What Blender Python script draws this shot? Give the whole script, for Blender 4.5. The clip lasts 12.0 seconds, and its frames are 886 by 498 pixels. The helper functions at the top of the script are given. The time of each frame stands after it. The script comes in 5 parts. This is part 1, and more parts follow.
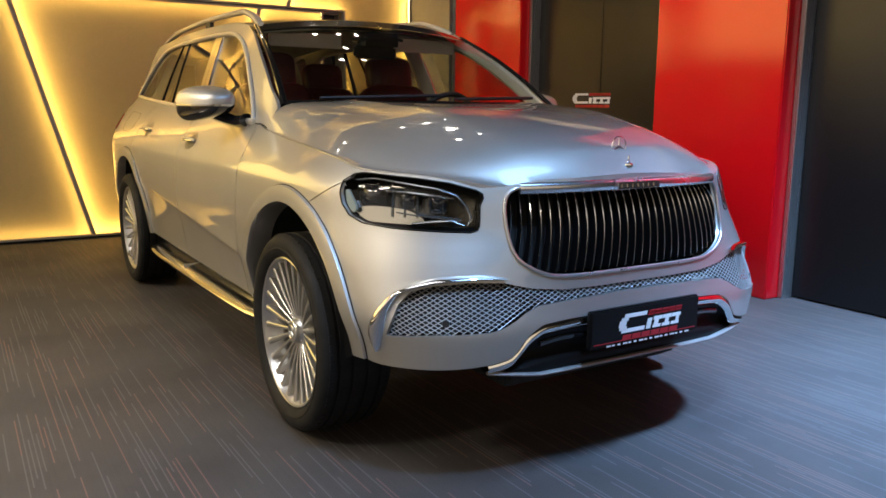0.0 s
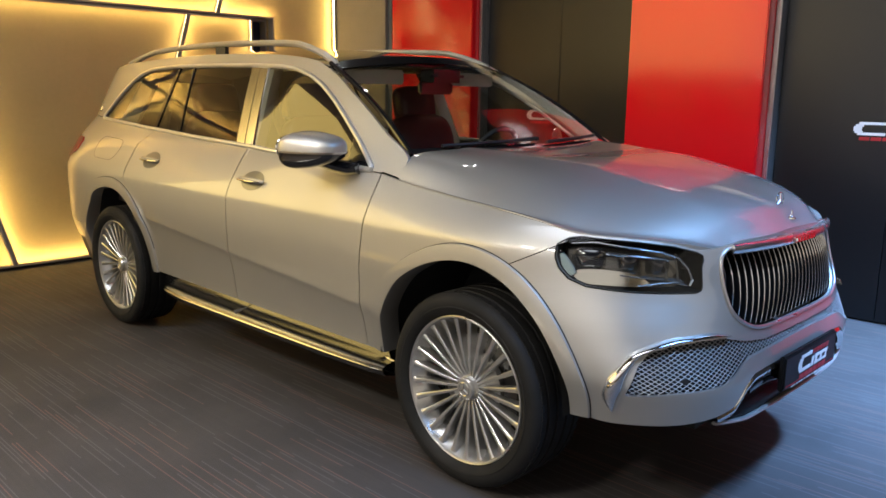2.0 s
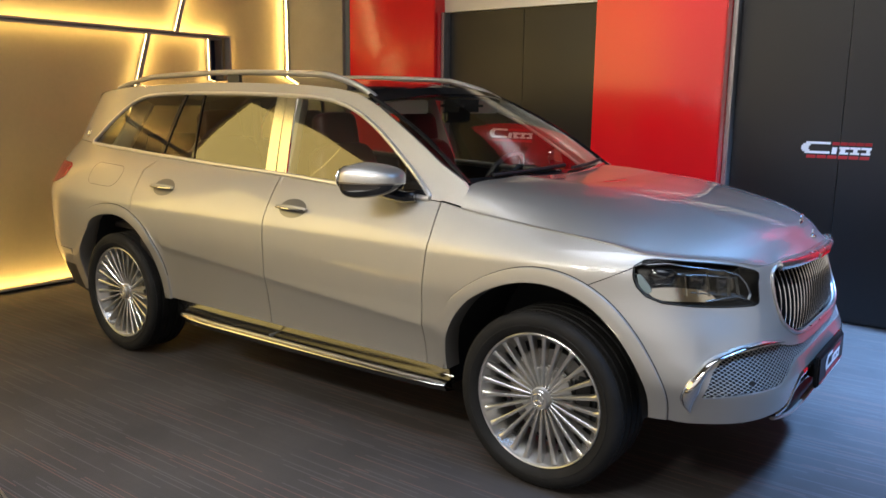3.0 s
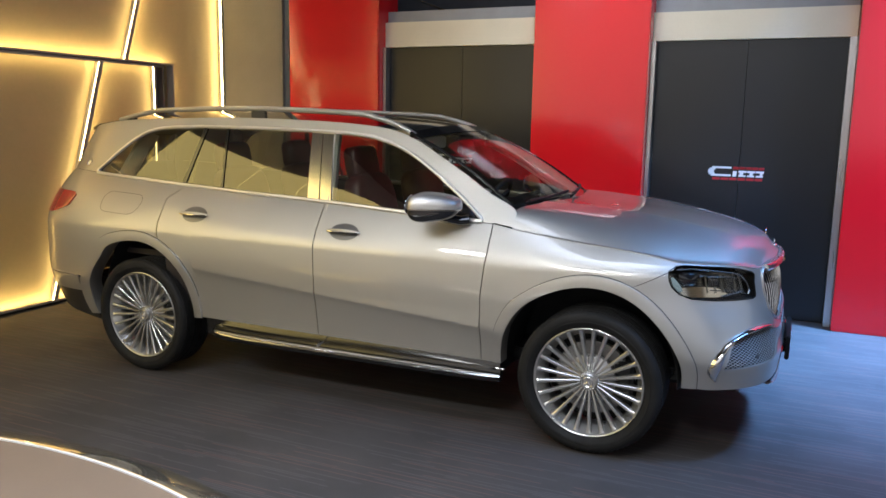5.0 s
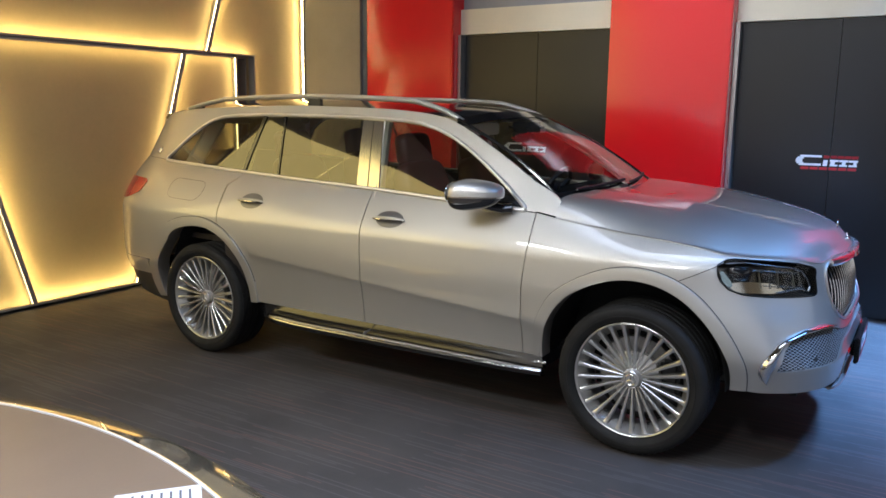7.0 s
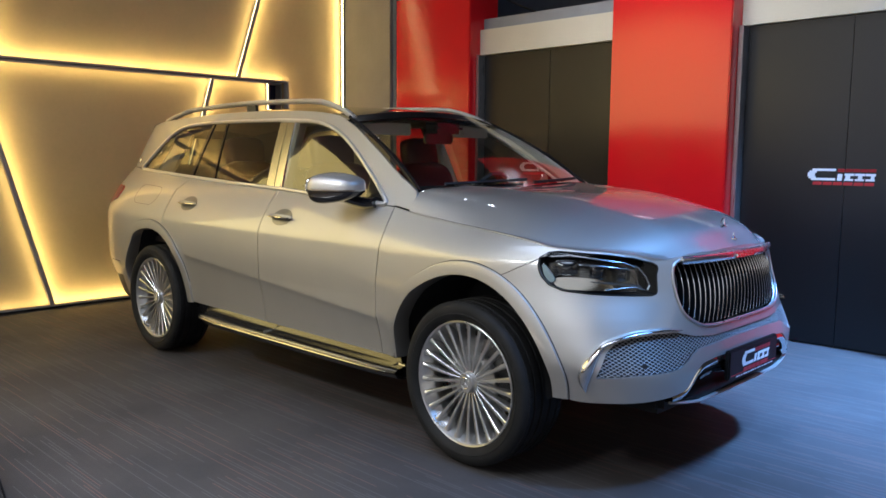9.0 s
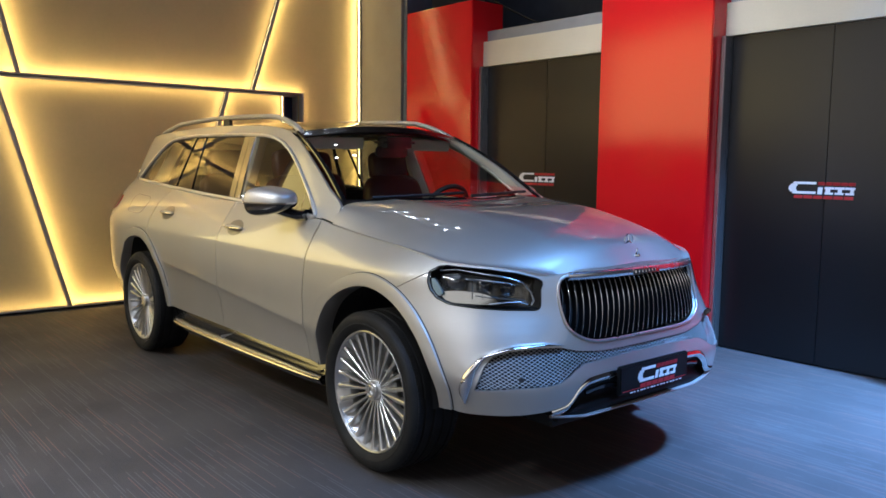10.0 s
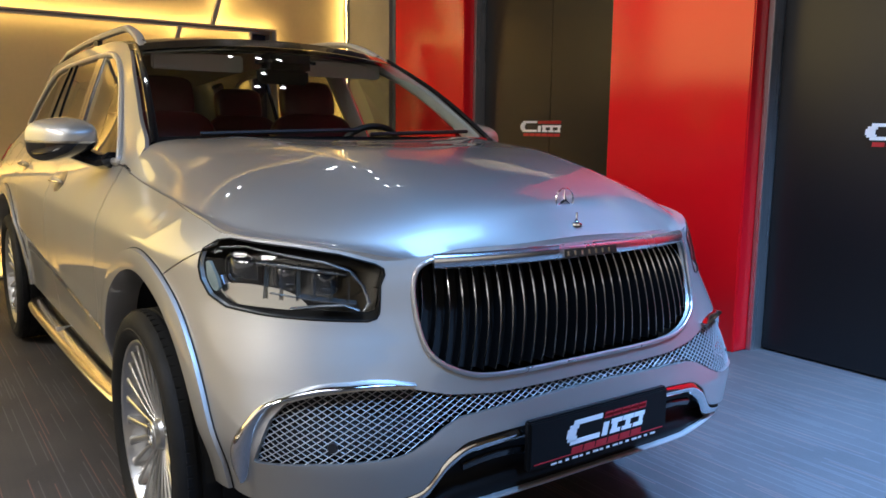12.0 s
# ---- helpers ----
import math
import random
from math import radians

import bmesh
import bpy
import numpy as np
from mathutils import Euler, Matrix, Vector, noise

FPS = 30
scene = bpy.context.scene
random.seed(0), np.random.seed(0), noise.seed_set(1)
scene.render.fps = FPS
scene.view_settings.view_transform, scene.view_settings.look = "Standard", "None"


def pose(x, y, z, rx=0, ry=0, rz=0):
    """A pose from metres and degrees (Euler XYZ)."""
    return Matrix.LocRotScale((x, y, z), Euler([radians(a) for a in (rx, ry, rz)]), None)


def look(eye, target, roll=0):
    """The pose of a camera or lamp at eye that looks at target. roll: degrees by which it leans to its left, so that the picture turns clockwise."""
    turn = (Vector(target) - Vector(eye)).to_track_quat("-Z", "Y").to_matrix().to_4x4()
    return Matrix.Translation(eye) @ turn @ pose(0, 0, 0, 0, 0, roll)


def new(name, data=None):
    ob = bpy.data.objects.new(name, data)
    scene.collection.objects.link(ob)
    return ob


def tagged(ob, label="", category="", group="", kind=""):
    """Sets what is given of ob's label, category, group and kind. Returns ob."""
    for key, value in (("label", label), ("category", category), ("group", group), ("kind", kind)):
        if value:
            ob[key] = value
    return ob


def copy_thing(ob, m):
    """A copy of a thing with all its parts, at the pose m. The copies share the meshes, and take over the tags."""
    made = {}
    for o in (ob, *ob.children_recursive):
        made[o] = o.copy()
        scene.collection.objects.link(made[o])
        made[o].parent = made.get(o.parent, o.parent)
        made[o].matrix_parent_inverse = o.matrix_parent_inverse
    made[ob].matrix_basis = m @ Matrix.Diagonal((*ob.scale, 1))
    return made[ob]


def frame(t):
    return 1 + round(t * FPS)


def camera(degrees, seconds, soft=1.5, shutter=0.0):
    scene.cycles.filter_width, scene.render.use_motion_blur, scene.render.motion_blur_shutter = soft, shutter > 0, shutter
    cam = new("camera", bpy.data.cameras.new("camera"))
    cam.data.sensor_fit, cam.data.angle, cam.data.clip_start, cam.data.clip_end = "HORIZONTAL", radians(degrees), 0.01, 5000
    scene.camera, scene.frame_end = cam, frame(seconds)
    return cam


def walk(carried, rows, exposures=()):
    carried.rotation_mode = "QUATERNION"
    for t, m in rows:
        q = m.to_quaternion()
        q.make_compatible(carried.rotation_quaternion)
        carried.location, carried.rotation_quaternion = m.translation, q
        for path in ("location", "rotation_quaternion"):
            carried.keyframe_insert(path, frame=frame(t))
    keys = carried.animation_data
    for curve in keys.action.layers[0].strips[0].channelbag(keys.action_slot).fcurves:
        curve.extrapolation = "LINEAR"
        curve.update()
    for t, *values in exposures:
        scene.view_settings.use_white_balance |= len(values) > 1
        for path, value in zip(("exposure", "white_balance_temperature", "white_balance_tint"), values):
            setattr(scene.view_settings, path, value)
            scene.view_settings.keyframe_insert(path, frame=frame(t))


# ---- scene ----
cam = camera(58.7, 12.0, soft=1.6)
PATH = [
    (0, (2.867, -2.057, 1.288), (1.196, -1.015, 0.935), 0.5),
    (0.5, (2.672, -2.27, 1.359), (1.043, -1.172, 0.98), 0.3),
    (1, (2.415, -2.546, 1.423), (0.849, -1.364, 1.036), 0.2),
    (1.5, (2.185, -2.813, 1.483), (0.708, -1.523, 1.093), 0.3),
    (2, (1.976, -3.153, 1.548), (0.607, -1.747, 1.166), 0.8),
    (2.5, (1.741, -3.456, 1.612), (0.478, -1.951, 1.236), 0.8),
    (3, (1.546, -3.828, 1.663), (0.385, -2.241, 1.3), 0.7),
    (3.5, (1.404, -4.195, 1.728), (0.343, -2.534, 1.384), 0.8),
    (5.5, (0.84, -5.085, 1.776), (0.057, -3.272, 1.456), 1.1),
    (6, (0.832, -5.066, 1.774), (0.003, -3.277, 1.438), 1.2),
    (6.5, (0.974, -4.964, 1.806), (0.044, -3.229, 1.451), 0.9),
    (8.5, (2.041, -3.912, 1.451), (0.719, -2.433, 1.194), 0.6),
    (9, (2.432, -3.653, 1.466), (1.047, -2.228, 1.236), 0.5),
    (9.5, (2.791, -3.366, 1.503), (1.337, -2.01, 1.285), 0.6),
    (10, (3.086, -3.127, 1.524), (1.565, -1.846, 1.306), 0.6),
    (10.5, (3.144, -2.93, 1.515), (1.571, -1.714, 1.295), 0.5),
    (11, (2.995, -2.601, 1.469), (1.393, -1.427, 1.237), 0.5),
    (11.5, (2.748, -2.115, 1.398), (1.133, -0.964, 1.143), 0.5),
    (12, (2.392, -1.559, 1.353), (0.773, -0.424, 1.052), 0.6),
]
walk(cam, [(t, look(eye, target, roll)) for t, eye, target, roll in PATH],
     [(0, 0.18, 7850, 10), (1, 0.21, 7950, 10), (1.5, 0.20, 7200, 10), (3, 0.15, 6560, 10), (3.5, 0.13, 6280, 10), (5.5, 0.05, 5930, 10), (8.5, 0.05, 5730, 10), (11.5, 0.08, 5880, 10), (12, 0.11, 6450, 10)])

# ---- light: warm strips behind the panels (built with the wall), cool lamps under a dark ceiling, and added fill lamps ----
world = bpy.data.worlds.new("world")
scene.world = world
world.use_nodes = True
world.node_tree.nodes["Background"].inputs[0].default_value = (0.02, 0.026, 0.04, 1)
world.node_tree.nodes["Background"].inputs[1].default_value = 0.3
LED_POWER = 30.0
CEILING = 5.2
COOL, NEUTRAL, WARM = (0.22, 0.48, 1.0), (0.92, 0.95, 1.0), (1.0, 0.73, 0.30)


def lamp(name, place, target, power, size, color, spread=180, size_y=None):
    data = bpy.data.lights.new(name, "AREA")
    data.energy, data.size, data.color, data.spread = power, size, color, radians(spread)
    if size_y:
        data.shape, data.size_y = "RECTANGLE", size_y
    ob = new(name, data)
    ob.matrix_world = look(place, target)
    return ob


lamp("ceiling_light_front", (2.9, -0.95, 5.0), (2.9, 0.3, 0), 105, 0.36, COOL, 80)
lamp("ceiling_light_nose", (2.6, 2.2, 5.1), (1.5, 2.25, 0), 275, 0.4, COOL, 59, 0.4)
# Broad overhead fills, added to lift the bonnet, the floor and the doors.
lamp("ceiling_light_bay", (2.4, -0.4, 5.1), (1.6, -0.2, 0), 62, 2.4, COOL, 130, 2.0)
lamp("ceiling_light_podium", (0.3, -4.5, 5.1), (0.3, -4.45, 0), 175, 5.0, (0.80, 0.86, 1.0), 74, 4.0)
lamp("ceiling_light_door", (-0.8, 0.9, 5.1), (-0.9, 2.9, 1.8), 32, 1.6, NEUTRAL, 85, 0.6)
# Three lamps added high up to brighten the flank; they have no fixtures.
for x in (-3.6, -1.7, 0.2):
    lamp("track_light", (x, -6.6, 5.05), (0.85 * x - 0.1, -0.8, 1.0), 15, 0.8, (0.97, 0.94, 0.88), 55)
# Unseen wide lamp, added in the east to brighten nose and cabin.
lamp("shop_side_light", (8.8, -1.0, 2.6), (0, -0.4, 1.6), 60, 9.0, (1.0, 0.94, 0.86), 180, 3.6)
# Unseen wide lamp, added on the south side to brighten the flank.
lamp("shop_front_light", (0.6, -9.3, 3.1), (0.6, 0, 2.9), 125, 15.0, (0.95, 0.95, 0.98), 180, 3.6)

# ---- materials ----
def material(name, color, rough=0.5, metal=0.0, coat=0.0, vary=0.12, scale=6.0, bump=0.0, bump_scale=80.0, spec=0.5, second=None, stretch=None, piece=0.0):
    """A surface with broad stains and fine grain; second: the colour towards which the stains go; piece: how far single pieces differ."""
    m = bpy.data.materials.new(name)
    m.use_nodes = True
    t = m.node_tree
    N, L = t.nodes, t.links
    p = N["Principled BSDF"]
    p.inputs["Roughness"].default_value = rough
    p.inputs["Metallic"].default_value = metal
    p.inputs["Coat Weight"].default_value = coat
    p.inputs["Coat Roughness"].default_value = 0.035
    p.inputs["Coat IOR"].default_value = 1.55
    p.inputs["Specular IOR Level"].default_value = spec
    co = N.new("ShaderNodeTexCoord")
    mp = N.new("ShaderNodeMapping")
    L.new(co.outputs["Object"], mp.inputs[0])
    if stretch:
        mp.inputs["Scale"].default_value = stretch
    big, fine = N.new("ShaderNodeTexNoise"), N.new("ShaderNodeTexNoise")
    big.inputs["Scale"].default_value, fine.inputs["Scale"].default_value = scale, bump_scale
    big.inputs["Detail"].default_value, fine.inputs["Detail"].default_value = 5, 3
    for n in (big, fine):
        L.new(mp.outputs[0], n.inputs["Vector"])
    mix = N.new("ShaderNodeMix")
    mix.data_type = "RGBA"
    dark = second or tuple(c * (1 - 2 * vary) for c in color)
    mix.inputs[6].default_value, mix.inputs[7].default_value = (*color, 1), (*dark, 1)
    ramp = N.new("ShaderNodeMapRange")
    ramp.inputs[1].default_value, ramp.inputs[2].default_value = 0.38, 0.68
    L.new(big.outputs[0], ramp.inputs[0])
    L.new(ramp.outputs[0], mix.inputs[0])
    last = mix.outputs[2]
    grain = N.new("ShaderNodeMix")
    grain.data_type, grain.blend_type = "RGBA", "MULTIPLY"
    grain.inputs[0].default_value = min(1.0, vary * 2)
    L.new(last, grain.inputs[6])
    L.new(fine.outputs[0], grain.inputs[7])
    last = grain.outputs[2] if vary > 0.02 else last
    if piece:
        info = N.new("ShaderNodeObjectInfo")
        hue = N.new("ShaderNodeHueSaturation")
        sp = N.new("ShaderNodeMapRange")
        sp.inputs[3].default_value, sp.inputs[4].default_value = 1 - piece, 1 + piece
        L.new(info.outputs["Random"], sp.inputs[0])
        L.new(sp.outputs[0], hue.inputs["Value"])
        L.new(last, hue.inputs["Color"])
        last = hue.outputs[0]
    L.new(last, p.inputs["Base Color"])
    rr = N.new("ShaderNodeMapRange")
    rr.inputs[3].default_value, rr.inputs[4].default_value = max(0.0, rough * 0.8), min(1.0, rough * 1.25)
    L.new(big.outputs[0], rr.inputs[0])
    L.new(rr.outputs[0], p.inputs["Roughness"])
    if bump:
        b = N.new("ShaderNodeBump")
        b.inputs["Strength"].default_value, b.inputs["Distance"].default_value = bump, 0.002
        L.new(fine.outputs[0], b.inputs["Height"])
        L.new(b.outputs[0], p.inputs["Normal"])
    return m


def glow(name, color, power):
    m = bpy.data.materials.new(name)
    m.use_nodes = True
    p = m.node_tree.nodes["Principled BSDF"]
    p.inputs["Base Color"].default_value = (0.8, 0.8, 0.8, 1)
    p.inputs["Emission Color"].default_value = (*color, 1)
    p.inputs["Emission Strength"].default_value = power
    return m


def glass(name, tint, head_on=0.07):
    """Thin glass: what lies behind, tinted, under a reflection that grows from its head-on share as the view grows flat."""
    m = bpy.data.materials.new(name)
    m.use_nodes = True
    N, L = m.node_tree.nodes, m.node_tree.links
    N.remove(N["Principled BSDF"])
    see, shine, mix, fr = N.new("ShaderNodeBsdfTransparent"), N.new("ShaderNodeBsdfGlossy"), N.new("ShaderNodeMixShader"), N.new("ShaderNodeLayerWeight")
    see.inputs[0].default_value = (*tint, 1)
    shine.inputs["Roughness"].default_value = 0.01
    fr.inputs[0].default_value = 0.5
    power, share = N.new("ShaderNodeMath"), N.new("ShaderNodeMath")
    power.operation, share.operation = "POWER", "MULTIPLY_ADD"
    power.inputs[1].default_value = 4.5
    share.inputs[1].default_value, share.inputs[2].default_value = 0.95 - head_on, head_on
    L.new(fr.outputs["Facing"], power.inputs[0])
    L.new(power.outputs[0], share.inputs[0])
    L.new(share.outputs[0], mix.inputs[0])
    L.new(see.outputs[0], mix.inputs[1])
    L.new(shine.outputs[0], mix.inputs[2])
    L.new(mix.outputs[0], N["Material Output"].inputs[0])
    return m


def floor_material():
    """Charcoal woven planks laid lengthways, each with a few broken rust and grey threads."""
    m = material("woven_floor", (0.082, 0.073, 0.069), 0.6, vary=0.14, scale=1.4, bump=0.35, bump_scale=220, spec=0.35)
    t = m.node_tree
    N, L = t.nodes, t.links
    p = N["Principled BSDF"]
    base = p.inputs["Base Color"].links[0].from_socket
    co = N.new("ShaderNodeTexCoord")
    sep = N.new("ShaderNodeSeparateXYZ")
    L.new(co.outputs["Object"], sep.inputs[0])

    def math_node(op, a, b=None):
        n = N.new("ShaderNodeMath")
        n.operation = op
        for k, v in enumerate((a, b)):
            if v is None:
                continue
            if isinstance(v, (int, float)):
                n.inputs[k].default_value = v
            else:
                L.new(v, n.inputs[k])
        return n.outputs[0]

    row = math_node("FLOOR", math_node("MULTIPLY", sep.outputs[1], 62.0))
    # each thread row is broken into lengths that start at its own place
    wn = N.new("ShaderNodeTexWhiteNoise")
    wn.noise_dimensions = "1D"
    L.new(row, wn.inputs["W"])
    shift = math_node("MULTIPLY", wn.outputs[0], 3.0)
    seg = math_node("FLOOR", math_node("ADD", math_node("MULTIPLY", sep.outputs[0], 2.6), shift))
    comb = N.new("ShaderNodeCombineXYZ")
    L.new(row, comb.inputs[0])
    L.new(seg, comb.inputs[1])
    pick = N.new("ShaderNodeTexWhiteNoise")
    pick.noise_dimensions = "2D"
    L.new(comb.outputs[0], pick.inputs["Vector"])
    inside = math_node("LESS_THAN", math_node("ABSOLUTE", math_node("SUBTRACT", math_node("FRACT", math_node("MULTIPLY", sep.outputs[1], 62.0)), 0.5)), 0.16)
    red = math_node("MULTIPLY", math_node("GREATER_THAN", pick.outputs[0], 0.90), inside)
    pale = math_node("MULTIPLY", math_node("LESS_THAN", pick.outputs[0], 0.22), inside)
    wob = N.new("ShaderNodeTexNoise")
    wob.inputs["Scale"].default_value = 1.0
    mp = N.new("ShaderNodeMapping")
    mp.inputs["Scale"].default_value = (1.2, 90, 1)
    L.new(co.outputs["Object"], mp.inputs[0])
    L.new(mp.outputs[0], wob.inputs["Vector"])
    last = base
    for mask, col, amount in ((wob.outputs[0], (0.03, 0.03, 0.032, 1), 0.5), (pale, (0.20, 0.185, 0.19, 1), 0.3), (red, (0.24, 0.12, 0.10, 1), 0.5)):
        k = math_node("MULTIPLY", mask, amount)
        x = N.new("ShaderNodeMix")
        x.data_type = "RGBA"
        L.new(k, x.inputs[0])
        L.new(last, x.inputs[6])
        x.inputs[7].default_value = col
        last = x.outputs[2]
    L.new(last, p.inputs["Base Color"])
    return m


FLOOR = floor_material()
PANEL = material("champagne_lacquer", (0.68, 0.53, 0.27), 0.42, vary=0.04, scale=1.5, bump=0.04, bump_scale=30)
GROOVE = material("grey_channel", (0.52, 0.48, 0.41), 0.5, vary=0.05)
LED_STRONG = glow("warm_strip", WARM, LED_POWER)
LED_SOFT = glow("warm_strip_dimmed", WARM, LED_POWER * 0.4)
WALL_GLOW = glow("backlit_pane", (1.0, 0.72, 0.20), 2.3)
SPOT = glow("spotlight_lens", NEUTRAL, 90.0)
WALL_GREY = material("taupe_wall", (0.30, 0.27, 0.23), 0.55, vary=0.06, scale=2, bump=0.1)
WALL_BLUE = material("slate_blue_wall", (0.10, 0.12, 0.17), 0.6, vary=0.06)
WALL_DARK = material("dark_wall", (0.06, 0.06, 0.065), 0.6, vary=0.1, scale=1.2, bump=0.1)
RED = material("red_gloss_panel", (0.68, 0.005, 0.011), 0.15, spec=0.7, vary=0.0, scale=0.8)
BLACK_DOOR = material("black_satin_door", (0.006, 0.006, 0.0075), 0.33, spec=0.5, vary=0.1, scale=1.0, bump=0.05, bump_scale=60)
STEEL = material("brushed_steel", (0.62, 0.60, 0.57), 0.28, 0.9, vary=0.08, scale=3, bump=0.1, bump_scale=40, stretch=(20, 20, 0.6))
# White fascia with the lit wall's warm cast put into its colour.
BAND = material("white_fascia", (0.74, 0.66, 0.50), 0.3, vary=0.04, scale=1.5)
SOFFIT = material("grey_fascia", (0.30, 0.30, 0.31), 0.5, vary=0.05)
CEIL = material("ceiling_paint", (0.05, 0.052, 0.06), 0.8, vary=0.08)
NAVY = material("navy_recess", (0.016, 0.022, 0.06), 0.35, vary=0.1)
WHITE = material("white_vinyl", (0.78, 0.78, 0.78), 0.45, vary=0.02)
RED_INK = material("red_vinyl", (0.42, 0.012, 0.018), 0.45, vary=0.02)

PAINT = material("silver_metallic_paint", (0.51, 0.497, 0.463), 0.5, 0.86, coat=1.0, vary=0.03, scale=1.0, bump=0.025, bump_scale=900)
PAINT.node_tree.nodes["Principled BSDF"].inputs["Coat IOR"].default_value = 1.62
CHROME = material("polished_chrome", (0.86, 0.86, 0.86), 0.045, 1.0, vary=0.01, scale=4)
ALLOY = material("bright_alloy", (0.66, 0.655, 0.64), 0.28, 0.9, vary=0.04, scale=8)
RAIL = material("brushed_rail", (0.80, 0.78, 0.74), 0.40, 0.85, vary=0.03, scale=8)
SATIN = material("satin_aluminium", (0.72, 0.72, 0.71), 0.17, 1.0, vary=0.03, scale=8)
GLOSS_BLACK = material("gloss_black", (0.012, 0.012, 0.013), 0.12, coat=0.8, vary=0.05)
TRIM_BLACK = material("black_plastic", (0.022, 0.022, 0.023), 0.5, vary=0.1, bump=0.2, bump_scale=300)
VOID = material("underbody_black", (0.008, 0.008, 0.008), 0.8, vary=0.1)
RUBBER = material("tyre_rubber", (0.012, 0.0118, 0.0115), 0.68, vary=0.15, scale=9, bump=0.25, bump_scale=160, spec=0.28)
DISC = material("brake_disc_iron", (0.36, 0.35, 0.34), 0.35, 0.9, vary=0.1)
LEATHER = material("oxblood_leather", (0.085, 0.015, 0.019), 0.42, vary=0.12, scale=7, bump=0.4, bump_scale=240)
HEADLINER = material("pale_headliner", (0.68, 0.63, 0.54), 0.85, vary=0.05, bump=0.3, bump_scale=300)
DARK_TRIM = material("dark_dashboard", (0.03, 0.024, 0.023), 0.5, vary=0.1, bump=0.2, bump_scale=200)
WINDSCREEN = glass("windscreen_glass", (0.90, 0.93, 0.89), 0.06)
SIDE_GLASS = glass("side_glass", (0.68, 0.71, 0.64), 0.16)
REAR_GLASS = glass("tinted_rear_glass", (0.56, 0.57, 0.47), 0.16)
LENS = glass("clear_lens", (0.92, 0.93, 0.93), 0.02)
TAIL = material("red_tail_lens", (0.42, 0.012, 0.012), 0.12, coat=1.0, vary=0.03)
LAMP_WHITE = material("lamp_reflector", (0.36, 0.355, 0.34), 0.22, 0.8, vary=0.02)
LAMP_DARK = material("smoked_reflector", (0.13, 0.125, 0.115), 0.2, 0.9, vary=0.03)
MIRROR_BOWL = material("polished_reflector", (0.58, 0.55, 0.48), 0.16, 1.0, vary=0.03)
PODIUM = material("beige_podium_top", (0.24, 0.175, 0.125), 0.3, vary=0.05, scale=1.5, bump=0.05)
PODIUM_RIM = material("polished_podium_rim", (0.70, 0.61, 0.46), 0.1, 0.85, coat=0.6, vary=0.05, scale=2)
PAPER = material("white_paper", (0.82, 0.84, 0.88), 0.7, vary=0.02)
INK = material("grey_ink", (0.12, 0.12, 0.14), 0.7, vary=0.02)

WALL_SAND = material("sand_wall", (0.58, 0.50, 0.38), 0.6, vary=0.05, scale=1.0, bump=0.08)
BRIGHT = material("bright_metal", (0.86, 0.86, 0.86), 0.26, 1.0, vary=0.02, scale=8)
WIRE = material("wire_metal", (0.40, 0.39, 0.375), 0.5, 0.55, vary=0.05, scale=8)
PLATE_BLACK = material("plate_black", (0.006, 0.006, 0.006), 0.45, vary=0.05, spec=0.15)
MARKER = material("grey_green_marker", (0.26, 0.32, 0.29), 0.2, coat=0.6, vary=0.04)
SLAT = material("slat_chrome", (0.60, 0.60, 0.60), 0.22, 1.0, vary=0.02, scale=8)
FACET = material("lamp_facet", (0.30, 0.28, 0.23), 0.22, 0.6, vary=0.05)
# Darker silver: the shade of the handle recesses put into the colour.
BOWL = material("shaded_silver", (0.20, 0.20, 0.20), 0.3, 0.7, coat=0.5, vary=0.02)


# ---- building helpers ----
def part(name, bm, mat, parent=None, label="", smooth=True):
    """Links a bmesh as one mesh object under a thing or a part."""
    bmesh.ops.recalc_face_normals(bm, faces=bm.faces)
    me = bpy.data.meshes.new(name)
    bm.to_mesh(me)
    bm.free()
    if smooth:
        for f in me.polygons:
            f.use_smooth = True
        me.set_sharp_from_angle(angle=radians(38))
    me.materials.append(mat)
    ob = new(name, me)
    ob.parent = parent
    if label:
        ob["label"] = label
    return ob


def twin(ob, parent, m):
    """A repeat of a piece on the same mesh, at the pose m."""
    o = new(ob.name.split(".")[0], ob.data)
    o.parent = parent
    o.matrix_basis = m
    if "label" in ob:
        o["label"] = ob["label"]
    return o


def mirrored(ob, parent=None):
    """The same part on the car's other side."""
    me = ob.data.copy()
    me.transform(Matrix.Diagonal((1, -1, 1, 1)))
    me.flip_normals()
    o = new(ob.name.split(".")[0], me)
    o.parent = parent or ob.parent
    if "label" in ob:
        o["label"] = ob["label"]
    return o


def box(bm, lo, hi, bevel=0.0, seg=2):
    c = [(a + b) / 2 for a, b in zip(lo, hi)]
    s = [b - a for a, b in zip(lo, hi)]
    r = bmesh.ops.create_cube(bm, size=1.0, matrix=Matrix.Translation(c) @ Matrix.Diagonal((*s, 1)))
    if bevel:
        edges = list({e for v in r["verts"] for e in v.link_edges})
        bmesh.ops.bevel(bm, geom=edges, offset=bevel, segments=seg, affect="EDGES")
    return bm


def solid(*lohi, bevel=0.0):
    bm = bmesh.new()
    for lo, hi in lohi:
        box(bm, lo, hi, bevel)
    return bm


